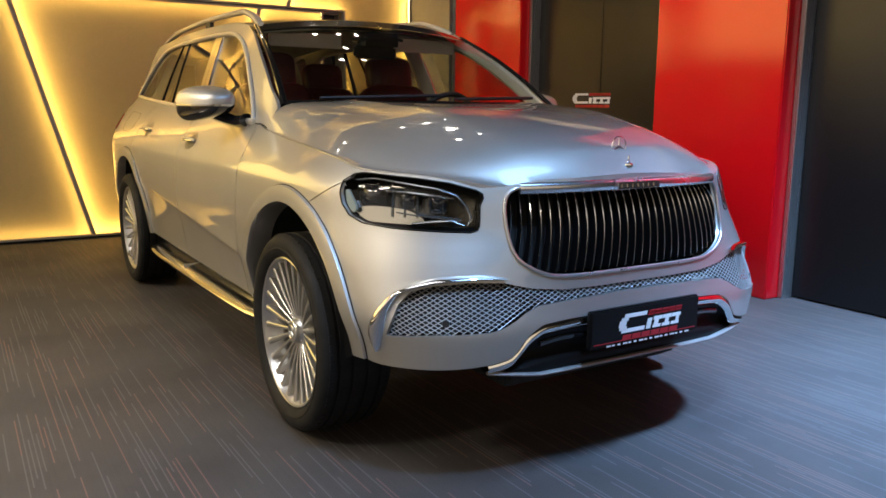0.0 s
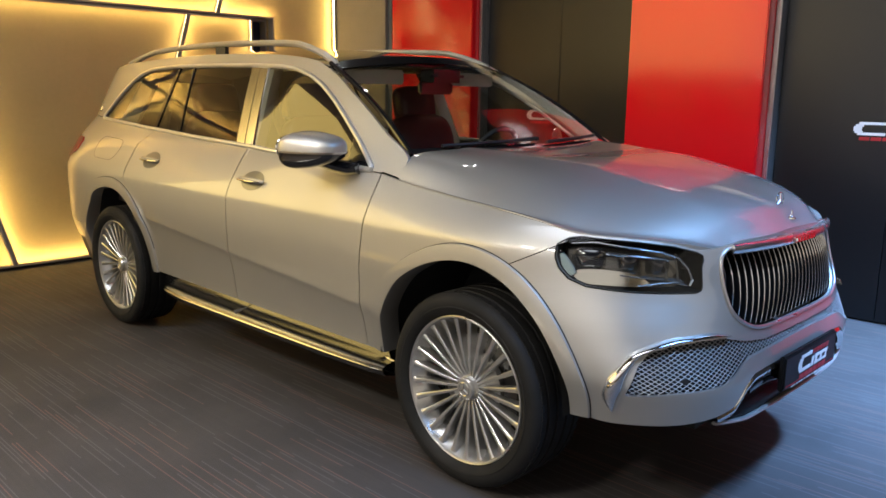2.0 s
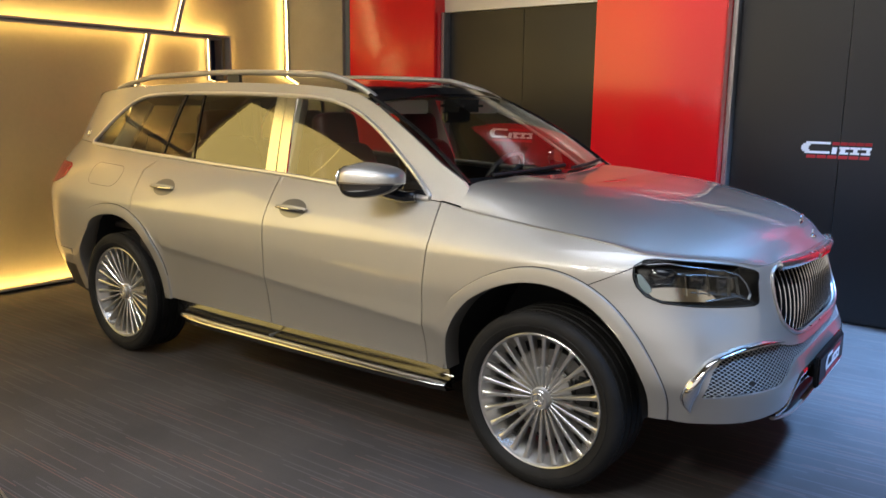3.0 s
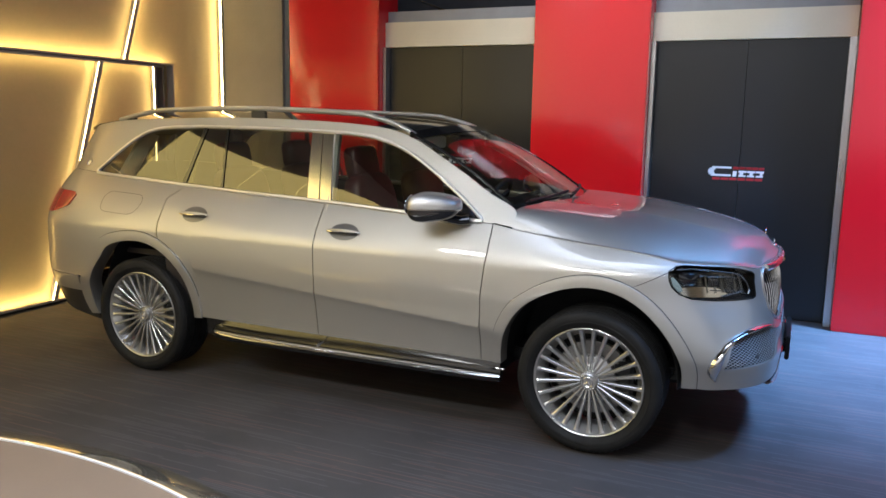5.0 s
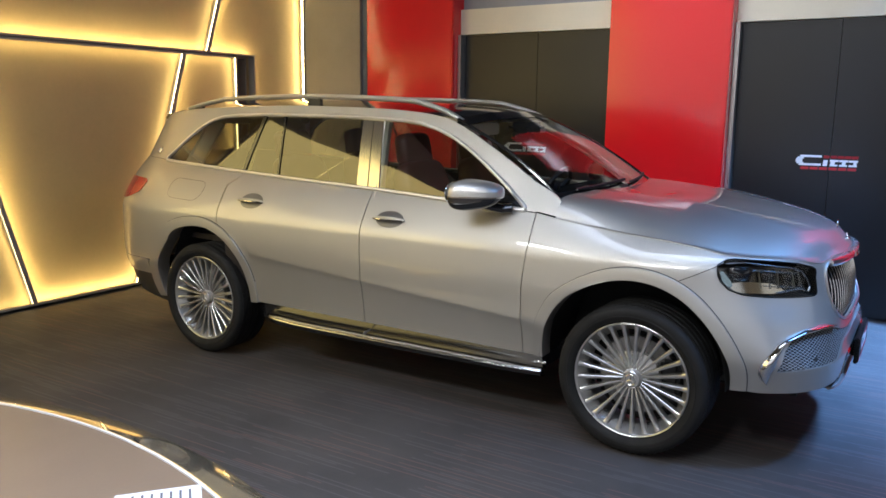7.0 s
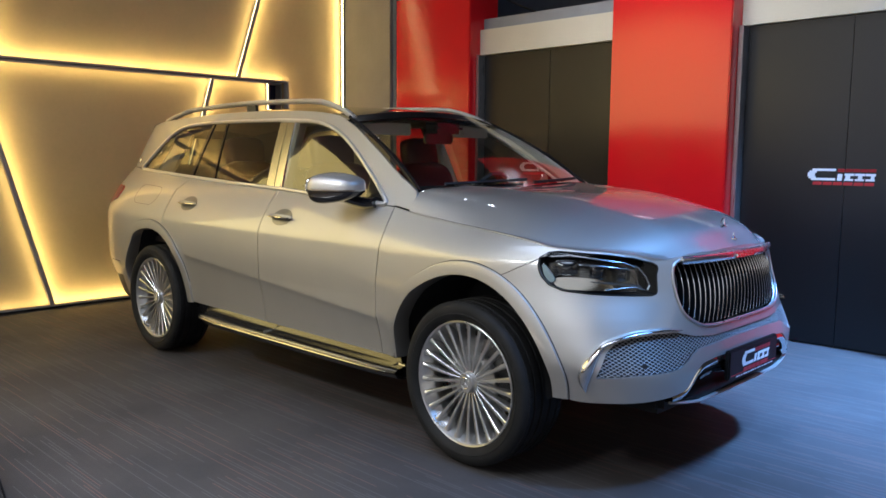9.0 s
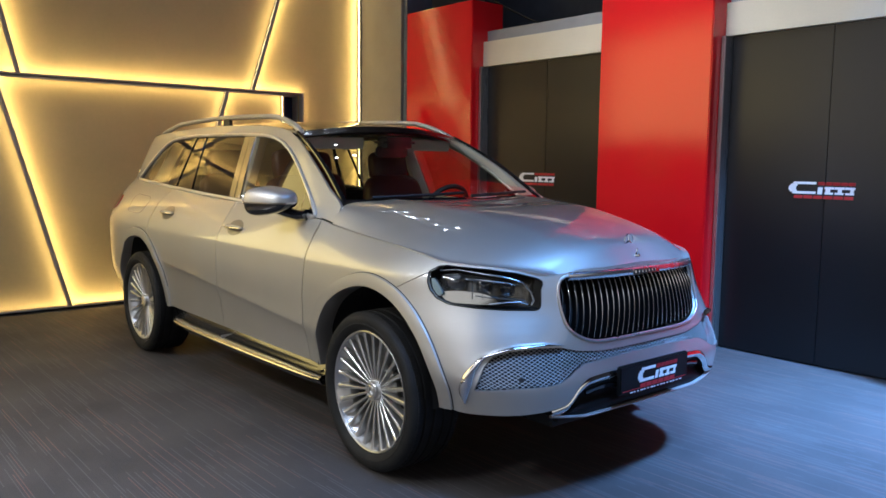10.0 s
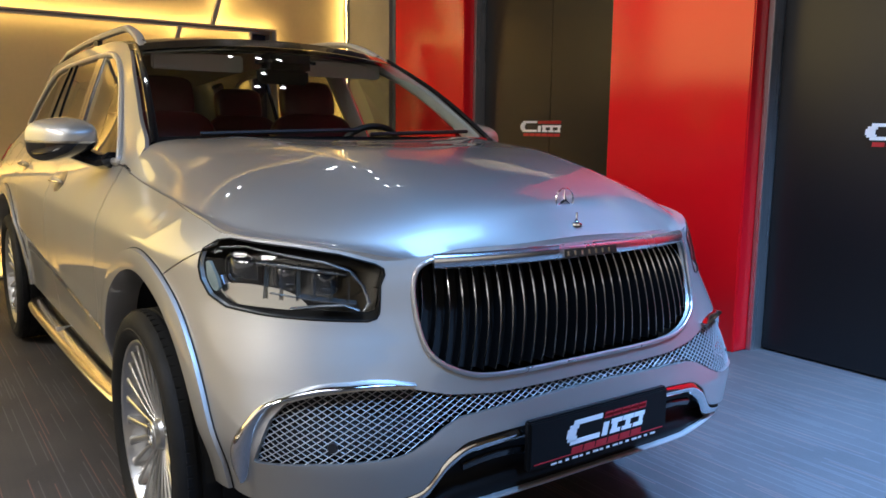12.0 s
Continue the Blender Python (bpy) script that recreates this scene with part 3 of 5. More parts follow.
def patch(poly, out=0.0, step=0.012, rows=12, fold=0.0):
    """The skin inside an outline in (a, z), lifted by out."""
    us = [p[0] for p in poly]
    u0, u1 = min(us) + 1e-4, max(us) - 1e-4
    n = max(3, round((u1 - u0) / step) + 1)
    bm = grid(lambda u, v: wrap(u0 + (u1 - u0) * u, *(lambda s: (s[0] + (s[1] - s[0]) * v,))(span(poly, u0 + (u1 - u0) * u)), out), n, rows)
    return lip(bm, fold, inward) if fold else bm


def trace(poly, out=0.0, closed=True, step=0.02):
    """Points on the skin along an outline."""
    pts = []
    ends = poly[1:] + (poly[:1] if closed else [])
    for (a, b), (c, d) in zip(poly, ends):
        k = max(1, round(math.hypot(c - a, d - b) / step))
        pts += [wrap(a + (c - a) * i / k, b + (d - b) * i / k, out) for i in range(k)]
    if not closed:
        pts.append(wrap(*poly[-1], out))
    return pts


def flip(poly):
    """An outline carried over to the other side of the nose."""
    return [(2 * MID - a, z) for a, z in poly][::-1]


# -- lines of the body --
hood_edge = line((-0.65, 1.195), (-0.46, 1.17), (0.0, 1.135), (0.275, 1.105), (0.43, 1.078), (0.65, 1.068), (0.78, 1.054), (0.90, 1.032), (0.98, 1.04), (1.1, 1.056), (1.5, 1.066))
crown = line((-0.5, 1.285), (-0.2, 1.295), (0.05, 1.292), (0.30, 1.27), (0.52, 1.232), (0.70, 1.18), (0.80, 1.125), (0.845, 1.088), (0.87, 1.066))
sill = line((-2.7, 0.435), (-1.7, 0.43), (-0.5, 0.425))


def arch(a, r=0.498):
    """The height of a wheel arch's edge above the sill, where there is one."""
    for x in AXLES:
        if abs(a - x) < 0.925 * r:
            return HUB + 1.115 * math.sqrt(r * r - ((a - x) / 0.925) ** 2)
    return 0.0


def flank_bottom(a):
    return max(sill(a), arch(a))


# -- panels of the right flank, and their twins on the left --
def seam(a):
    """The joint between wing and bumper, from the arch up to the headlamp's tip."""
    return 0.915 + (a - 0.14) * (1.045 - 0.915) / (0.40 - 0.14)


flank = []
flank.append(part("wing", sheet(-0.60, 0.40, lambda a: flank_bottom(a) if a < 0.14 else max(arch(a), seam(a)), lambda a: hood_edge(a) - 0.004, 0.012, 30), PAINT, car))
flank.append(part("front_door", sheet(-1.708, -0.606, flank_bottom, lambda a: belt(a) + 0.004, 0.02, 80), PAINT, car))
rear_top = lambda a: belt(a) + 0.004 if a > -2.855 else belt(-2.855) - 0.09 * min(1, (-2.855 - a) / 0.095) ** 0.7
flank.append(part("rear_door", sheet(-2.945, -1.714, flank_bottom, rear_top, 0.02, 80), PAINT, car))
TAIL_END = REAR_AXLE - REAR_LEN
quarter_bottom = lambda a: max(arch(a), 0.62 if a < -3.5 else sill(a))
flank.append(part("quarter_panel", sheet(TAIL_END, -2.951, quarter_bottom, lambda a: belt(max(a, -4.2)) + 0.004, 0.02, 30), PAINT, car))
flank.append(part("quarter_panel_top", sheet(-2.951, -2.86, lambda a: rear_top(a) + 0.004, lambda a: belt(a) + 0.006, 0.01, 5), PAINT, car))
for ob in list(flank):
    mirrored(ob)

# -- side windows and the frame round them --
DLO = rounded([(-3.588, 1.332), (-3.526, 1.402), (-3.458, 1.494), (-3.38, 1.58), (-3.295, 1.645), (-3.19, 1.676), (-3.05, 1.688), (-2.82, 1.697), (-2.33, 1.696), (-1.92, 1.690), (-1.60, 1.677), (-1.46, 1.662), (-1.32, 1.626),
               (-1.20, 1.576), (-1.076, 1.505), (-0.974, 1.437), (-0.808, 1.315), (-0.655, 1.192), (-1.1, 1.209), (-1.66, 1.235), (-2.31, 1.257), (-3.05, 1.292)], 2, 0.02)
roof_side = line((-4.02, 1.66), (-3.8, 1.70), (-3.4, 1.738), (-2.5, 1.765), (-1.8, 1.750), (-1.5, 1.730), (-1.33, 1.706), (-1.181, 1.655), (-0.993, 1.556), (-0.817, 1.452), (-0.659, 1.352), (-0.51, 1.272), (-0.47, 1.24))
cab = part("cab_side", sheet(-4.02, -0.484, lambda a: belt(a) + 0.008 if a < -0.60 else hood_edge(a) + 0.004, lambda a: max(roof_side(a), belt(a) + 0.03), 0.014, 44, [DLO]), PAINT, car)
mirrored(cab)
chrome_rail = part("window_trim", tube(trace(DLO, 0.004), 0.0125, 8, closed=True), RAIL, car, "satin chrome window surround")
mirrored(chrome_rail)


def cut(poly, a0, a1):
    """The part of an outline between two lengths."""
    us = [a0 + (a1 - a0) * i / 40 for i in range(41)]
    both_ways = [span(poly, min(max(u, -3.585), -0.66)) for u in us]
    return [(u, b[0]) for u, b in zip(us, both_ways)] + [(u, b[1]) for u, b in zip(us, both_ways)][::-1]


def leaning(poly, a0, low0, a1, low1):
    """Window panes lean a little: their uprights stand at a0 and a1 at the top and low0 and low1 at the bottom."""
    def f(u, v):
        top_u = a0 + (a1 - a0) * u
        low_u = low0 + (low1 - low0) * u
        zl, zh = span(poly, low_u)[0], span(poly, top_u)[1]
        z = zl + (zh - zl) * v
        return wrap(low_u + (top_u - low_u) * v, z, -0.006)
    return f


panes = [part("quarter_window", patch(cut(DLO, -3.58, -2.80), -0.006), REAR_GLASS, car, "tinted glass"),
         part("rear_window", grid(leaning(DLO, -2.77, -2.86, -1.91, -1.85), 30, 12), REAR_GLASS, car, "tinted glass"),
         part("front_window", grid(leaning(DLO, -1.745, -1.67, -0.90, -0.70), 40, 14), SIDE_GLASS, car, "lightly tinted glass")]
for w in panes:
    mirrored(w)


def upright(a_top, a_low, width, mat, name, label, out=0.002, fold=0.012):
    def f(u, v):
        zl, zh = span(DLO, a_low)[0] + 0.004, span(DLO, a_top)[1] - 0.004
        c = a_low + (a_top - a_low) * v
        return wrap(c + (u - 0.5) * width, zl + (zh - zl) * v, out)
    p = part(name, lip(grid(f, 5, 14), fold, inward), mat, car, label)
    mirrored(p)


upright(-1.873, -1.809, 0.084, SATIN, "pillar_trim", "polished pillar trim")
upright(-1.788, -1.716, 0.080, SATIN, "pillar_trim", "polished pillar trim")
upright(-2.790, -2.872, 0.030, GLOSS_BLACK, "window_post", "black window divider")
upright(-2.605, -2.545, 0.016, GLOSS_BLACK, "window_post", "black window divider")

# -- bonnet --
edge_ahead = line((-0.65, 1.195), (-0.46, 1.17), (0.0, 1.135), (0.27, 1.105), (0.40, 1.08), (0.60, 1.065), (0.70, 1.05), (0.765, 1.033), (0.80, 1.042), (0.82, 1.053), (0.85, 1.066))
shoulder = line((-0.5, 17.0), (-0.25, 8.0), (0.1, 3.8), (0.4, 3.0), (0.7, 2.7), (0.85, 2.6))
BONNET_HALF, BONNET_NOSE = half(0.0, hood_edge(0.0)), nose(1.066)


def bonnet_height(x, y):
    wide = half(x, hood_edge(x)) if x < 0 else BONNET_HALF
    far = ((max(0.0, x) / BONNET_NOSE) ** FRONT_N + (abs(y) / wide) ** FRONT_N) ** (1 / FRONT_N)
    p, low = shoulder(x), edge_ahead(x)
    swell = (crown(x) - low) / max(0.02, 1 - (max(0.0, x) / BONNET_NOSE) ** p)
    # a crease on each side runs from the screen to the grille's corner, with a shallow hollow between the two
    off = abs(y) - (0.47 - 0.10 * x)
    ridge = 0.012 * math.exp(-abs(off) / (0.16 if off < 0 else 0.07)) * max(0, 1 - (max(0, x) / 0.84) ** 4)
    return low + min(swell, 0.5) * max(0.0, 1 - far ** p) + ridge * max(0, 1 - far ** 6)


def bonnet(u, v):
    """v from the right edge over the middle to the left one, u from the windscreen to the nose."""
    a = MID * (1 - abs(2 * v - 1)) ** 0.8
    e = skin(a, hood_edge(a), -0.002)
    y0 = -e.y if v > 0.5 else e.y
    back = -0.362 - 0.130 * min(1, abs(y0) / 0.78) ** 2
    x = back + (e.x - back) * u
    y = y0 * (half(x, hood_edge(x)) / BONNET_HALF if x < 0 else 1)
    return Vector((x, y, bonnet_height(x, y)))


part("bonnet", lip(grid(bonnet, 64, 91), 0.014, lambda p: Vector((0, 0, -1))), PAINT, car)

# -- bumper --
HEADLAMP = [(0.374, 1.035), (0.41, 1.060), (0.45, 1.066), (0.53, 1.062), (0.65, 1.056), (0.774, 1.043), (0.87, 1.022), (0.894, 1.010), (0.898, 0.995), (0.888, 0.97), (0.889, 0.905), (0.883, 0.892),
            (0.862, 0.886), (0.732, 0.888), (0.60, 0.892), (0.49, 0.900), (0.430, 0.922), (0.394, 0.957), (0.379, 0.99)]
half_grille = [(1.5, 0.731), (1.30, 0.731), (1.194, 0.733), (1.131, 0.741), (1.062, 0.770), (1.012, 0.808), (0.982, 0.877), (0.968, 0.95), (0.972, 0.995), (0.986, 1.018), (1.02, 1.033), (1.15, 1.040), (1.5, 1.046)]
GRILLE = rounded([(min(a, MID), z) for a, z in half_grille] + [(2 * MID - a, z) for a, z in half_grille[1:-1]][::-1], 2, 0.04)
INTAKE = [(0.600, 0.548), (0.632, 0.605), (0.655, 0.656), (0.692, 0.698), (0.762, 0.718), (0.871, 0.730), (0.98, 0.726), (1.075, 0.702), (1.195, 0.688), (1.35, 0.686), (MID, 0.686)]
INTAKE_LOW = [(MID, 0.655), (1.40, 0.656), (1.19, 0.649), (1.098, 0.644), (1.05, 0.625), (1.012, 0.602), (0.968, 0.582), (0.928, 0.573), (0.756, 0.567)]
MOUTH = INTAKE[:-1] + flip(INTAKE)[0:] + flip(INTAKE_LOW)[0:-1] + INTAKE_LOW
bumper_low = line((0.46, 0.445), (0.52, 0.432), (0.63, 0.440), (0.90, 0.462), (0.985, 0.48), (1.06, 0.555), (1.12, 0.585), (1.25, 0.592), (1.5, 0.594))
both = lambda f: (lambda a: f(a if a <= MID else 2 * MID - a))
bumper_bottom = lambda a: max(arch(a, 0.485), bumper_low(max(a, 0.46))) if a < 0.5 else bumper_low(a)
bumper_top = lambda a: min(hood_edge(a) - 0.004, seam(a) - 0.004) if a < 0.40 else hood_edge(a) - 0.004
bump = part("front_bumper", sheet(0.145, 2 * MID - 0.145, both(bumper_bottom), both(bumper_top), 0.0095, 72, [HEADLAMP, flip(HEADLAMP), GRILLE, MOUTH]), PAINT, car)

# -- grille --
grille = part("grille", patch(GRILLE, -0.075), VOID, car, "dark grille opening")
part("surround", tube(trace(GRILLE, 0.003, step=0.015), 0.0066, 10, closed=True), ALLOY, grille, "chrome grille surround")
top_bar = [(a, 1.026 + 0.004 * (1 - abs(a - MID) / 0.5)) for a in (MID - 0.48 + 0.96 * i / 40 for i in range(41))]
part("top_bar", tube([wrap(a, z, 0.010) for a, z in top_bar], 0.020, 12, flat=0.7), BRIGHT, grille, "broad chrome top bar")
part("name_bar", lip(grid(lambda u, v: wrap(MID - 0.10 + 0.20 * u, 1.016 + 0.022 * v, 0.026), 12, 4), 0.01, inward), SATIN, grille, "raised name bar")
bm = bmesh.new()
for i in range(7):
    c = MID - 0.078 + 0.026 * i
    prism([(c - 0.009, 1.021), (c + 0.009, 1.021), (c + 0.009, 1.033), (c - 0.009, 1.033)], 0.004, lambda u, v, d: wrap(u, v, 0.026 + d), bm)
part("name_block", bm, CHROME, grille, smooth=False)
SLATS = 29
for i in range(SLATS):
    a = 0.995 + (2 * MID - 1.99) * i / (SLATS - 1)
    z0, z1 = span(GRILLE, a)

    def slat(u, v, a=a, z0=z0, z1=z1):
        z = z0 + 0.006 + (z1 - 0.022 - z0) * v
        o = -0.004 - 0.115 * max(0, v - 0.45) ** 2 - 0.09 * max(0, 0.4 - v) ** 2
        side, deep = ((-1, -0.035), (-0.9, -0.002), (0, 0.001), (0.9, -0.002), (1, -0.035))[min(4, round(u * 4))]
        return wrap(a + (0.0013 + 0.0030 * v ** 2) * side, z, o + deep)
    bar = part("slat", grid(slat, 5, 14), SLAT, grille)
    bar.data.materials.append(PLATE_BLACK)
    for f in bar.data.polygons:
        f.material_index = int(f.index // 13 in (0, 3))

# -- lower mouth: diamond wire in front of black --
mouth = part("lower_grille", patch(MOUTH, -0.05, 0.015), VOID, car, "black lower grille opening")


def wires(pitch, slope, out, radius):
    bm = bmesh.new()
    for way in (1, -1):
        k = -80
        while k < 160:
            start = 0.40 + k * pitch
            k += 1
            run = []
            for i in range(60):
                z = 0.53 + 0.21 * i / 59
                a = start + way * (z - 0.53) * slope
                ok = 0.46 < a < 2 * MID - 0.46 and inside(MOUTH, a, z)
                if ok:
                    run.append(wrap(a, z, out + 0.003 * way))
                if (not ok or i == 59) and len(run) > 1:
                    tube(run[:: max(1, len(run) // 6)] + [run[-1]], radius, 4, bm, caps=False)
                    run = []
                elif not ok:
                    run = []
    return bm


part("wire_mesh", wires(0.0250, 1.66, -0.010, 0.0014), WIRE, mouth, "bright diamond wire mesh")
BROW = [(0.562, 0.486), (0.540, 0.506), (0.532, 0.545), (0.554, 0.600), (0.598, 0.655), (0.648, 0.702), (0.756, 0.742), (0.83, 0.750), (0.909, 0.753), (0.985, 0.742)]
BROW_IN = [(0.568, 0.488), (0.576, 0.520), (0.590, 0.556), (0.609, 0.603), (0.635, 0.651), (0.674, 0.696), (0.758, 0.723), (0.83, 0.733), (0.91, 0.739), (0.985, 0.738)]


def along(pts, u):
    k = u * (len(pts) - 1)
    i = min(len(pts) - 2, int(k))
    p0, p1, p2, p3 = (pts[min(len(pts) - 1, max(0, i + d))] for d in (-1, 0, 1, 2))
    t = k - i
    return [0.5 * (2 * b + (c - a) * t + (2 * a - 5 * b + 4 * c - d) * t * t + (3 * b - a - 3 * c + d) * t ** 3) for a, b, c, d in zip(p0, p1, p2, p3)]


def brow(u, v):
    (a, z), (c, d) = along(BROW, u), along(BROW_IN, u)
    return wrap(a + (c - a) * v * 1.15, z + (d - z) * v * 1.15, 0.001 + 0.024 * math.sin(math.pi * min(1, 1.1 * v)) ** 0.6 - 0.03 * max(0, v - 0.85) / 0.15)


b = part("brow", grid(brow, 48, 9), CHROME, car, "chrome brow round the lower grille")
mirrored(b)

# -- chrome skid and number plate --
def inner(a):
    return a if a <= MID else 2 * MID - a


skid_low = lambda h: 0.405 + 0.03 * max(0, (1.10 - h) / 0.2)


def skid(u, v):
    a = 0.90 + (2 * MID - 1.80) * u
    h = inner(a)
    top, low = bumper_low(h) - 0.004, skid_low(h)
    z = top + (min(low, top - 0.004) - top) * v
    return wrap(a, z, 0.0 - 0.045 * math.sin(math.pi * min(1, 1.25 * v)) ** 0.8 - 0.02 * v)


skid_plate = part("skid_plate", lip(grid(skid, 80, 14), 0.05, inward), PLATE_BLACK, car, "black lower apron")
steps = [0.915 + (2 * MID - 1.83) * i / 90 for i in range(91)]
part("skid_trim", grid(lambda u, v: wrap(steps[round(90 * u)], bumper_low(inner(steps[round(90 * u)])) - 0.003 - 0.036 * v, 0.010 * math.sin(math.pi * v) - 0.012 * v), 91, 7), CHROME, skid_plate, "broad chrome upper edge")
part("skid_lip", tube([wrap(a, skid_low(inner(a)), -0.012) for a in steps], 0.0065, 8, flat=1.8), WIRE, skid_plate, "chrome lower edge")
for s in (-1, 1):
    a0, a1 = (1.10, 1.30) if s < 0 else (2 * MID - 1.30, 2 * MID - 1.10)
    part("apron_bar", tube([wrap(a0 + (a1 - a0) * i / 10, 0.515 + 0.012 * math.sin(math.pi * i / 10), -0.018) for i in range(11)], 0.012, 8, flat=0.6), GLOSS_BLACK, skid_plate, "black bar in the apron")

PLATE_X = 0.945
part("plate_bracket", solid(((PLATE_X - 0.075, -0.20, 0.50), (PLATE_X - 0.022, 0.20, 0.585)), bevel=0.004), PLATE_BLACK, car, "black plate bracket")
plate = part("number_plate", solid(((PLATE_X - 0.022, -0.268, 0.476), (PLATE_X, 0.268, 0.612)), bevel=0.005), PLATE_BLACK, car, "black dealer plate")
plate_face = part("plate_face", solid(((PLATE_X, -0.262, 0.486), (PLATE_X + 0.003, 0.262, 0.604))), PLATE_BLACK, plate, smooth=False)


def on_plate(name, boxes, mat):
    bm = bmesh.new()
    for u0, v0, u1, v1 in boxes:
        k = 0.25
        prism([(u0 + k * v0, v0), (u1 + k * v0, v0), (u1 + k * v1, v1), (u0 + k * v1, v1)], 0.0015, lambda u, v, d: (PLATE_X + 0.0031 + d, -0.14 + u, 0.54 + v), bm)
    part(name, bm, mat, plate, smooth=False)


scaled = lambda boxes: [(0.30 * u0, 0.17 * v0, 0.30 * u1, 0.17 * v1) for u0, v0, u1, v1 in boxes]
on_plate("plate_mark", scaled(SIGN_WHITE[:5]), WHITE)
for piece in scaled(SIGN_WHITE[5:]):
    on_plate("plate_block", [piece], WHITE)
on_plate("plate_bar", scaled(SIGN_RED) + [(-0.10, -0.0480, 0.40, -0.0455)], RED_INK)
bm = bmesh.new()
for i in range(16):
    box(bm, (PLATE_X, -0.19 + 0.026 * i, 0.478), (PLATE_X + 0.002, -0.190 + 0.026 * i + 0.012 + 0.008 * (i % 3 == 0), 0.4835))
part("plate_line", bm, WHITE, plate, smooth=False)

# -- headlamps --
def headlamp(side):
    poly = HEADLAMP
    lampn = part("headlamp", patch(rounded(poly, 1), -0.10, 0.015), LAMP_DARK, car, "headlamp with black housing and bright inner bars")
    part("gasket", tube(trace(poly, 0.0, step=0.015), 0.0030, 6, closed=True), PLATE_BLACK, lampn)
    # housing wall from the rim back to the bowl
    rim = trace(poly, 0.0, step=0.015)
    back = trace(poly, -0.10, step=0.015)
    part("housing", grid(lambda u, v: rim[round(u * len(rim)) % len(rim)].lerp(back[round(u * len(rim)) % len(rim)], v), len(rim), 2, close=True), PLATE_BLACK, lampn)
    def module(a, z, r, wide, depth):
        """A projector: a dark rounded-square lens in a slim bezel, under a bright shelf."""
        c = wrap(a, z, depth)
        n = (wrap(a, z, 0.05) - c).normalized()
        m = Matrix.Translation(c) @ n.to_track_quat("Z", "Y").to_matrix().to_4x4() @ Matrix.Diagonal((wide, 1, 1, 1))
        ring = lambda t, k: Vector((math.copysign(abs(math.cos(t)) ** 0.55, math.cos(t)) * r * k, math.copysign(abs(math.sin(t)) ** 0.55, math.sin(t)) * r * k, 0))
        p = part("projector", grid(lambda u, v: m @ (ring(2 * math.pi * u, 0.02 + 0.98 * v) + Vector((0, 0, 0.45 * r * (1 - v * v)))), 28, 6, close=True), GLOSS_BLACK, lampn, "dark projector lens")
        part("bezel", tube([m @ (ring(2 * math.pi * k / 28, 1.08) + Vector((0, 0, 0.004))) for k in range(28)], 0.0022, 6, closed=True), LAMP_DARK, lampn)

    module(0.495, 0.985, 0.038, 1.25, -0.045)
    module(0.635, 0.978, 0.029, 1.05, -0.042)
    module(0.745, 0.970, 0.027, 1.05, -0.040)
    for k in range(6):
        a = 0.585 + 0.045 * k
        part("fin", grid(lambda u, v: wrap(a + 0.002 * u - 0.006 * v, 0.925 + 0.088 * v, -0.018 - 0.022 * u - 0.006 * v), 2, 4), LAMP_WHITE if k % 2 else FACET, lampn, "pale upright fin")
    for z, a0, a1 in ((1.012, 0.56, 0.80), (0.940, 0.60, 0.83)):
        part("shelf", lip(grid(lambda u, v: wrap(a0 + (a1 - a0) * u, z - 0.02 * u + 0.004 * v, -0.022 - 0.03 * v), 16, 3), 0.002, lambda p: Vector((0, 0, -1))), LAMP_WHITE, lampn, "pale reflector shelf")
    part("bowl", lip(patch(rounded([(0.42, 1.01), (0.60, 1.025), (0.82, 1.0), (0.845, 0.93), (0.70, 0.925), (0.47, 0.925)], 1), -0.075, 0.02), 0.01, inward), LAMP_DARK, lampn, "smoked reflector")
    guides = ((((0.42, 1.040), (0.50, 1.048), (0.62, 1.036), (0.74, 1.022), (0.81, 1.002), (0.845, 0.965), (0.862, 0.925), (0.85, 0.905)), 0.0036),
              (((0.84, 0.905), (0.80, 0.918), (0.74, 0.915), (0.66, 0.905)), 0.0045),
              (((0.55, 1.008), (0.66, 1.004), (0.78, 0.992)), 0.005),
              (((0.43, 0.965), (0.45, 0.935), (0.50, 0.915), (0.58, 0.908)), 0.006))
    for k, (pts, r) in enumerate(guides):
        part("light_bar", tube(trace(list(pts), -0.018 - 0.008 * k, False), r, 8, flat=1.6), LAMP_WHITE, lampn, "pale light guide")
    part("reflector", lip(patch(rounded([(0.425, 0.945), (0.52, 0.958), (0.66, 0.948), (0.72, 0.902), (0.47, 0.902)], 1), -0.03, 0.02), 0.01, inward), MIRROR_BOWL, lampn, "polished reflector strip")
    # The marker's grey-green colour carries the wall's reflection.
    part("side_marker", lip(patch(rounded([(0.388, 1.0), (0.402, 1.01), (0.455, 0.945), (0.44, 0.925), (0.405, 0.955)], 1), -0.012, 0.01), 0.008, inward), MARKER, lampn, "grey-green side marker")
    g = part("lens", patch(poly, 0.003, 0.012, 10), LENS, lampn, "clear lens cover")
    return lampn


def mirrored_tree(ob):
    o = mirrored(ob)
    for c in ob.children:
        d = mirrored(c, o)
        for e in c.children:
            mirrored(e, d)


mirrored_tree(headlamp(0))

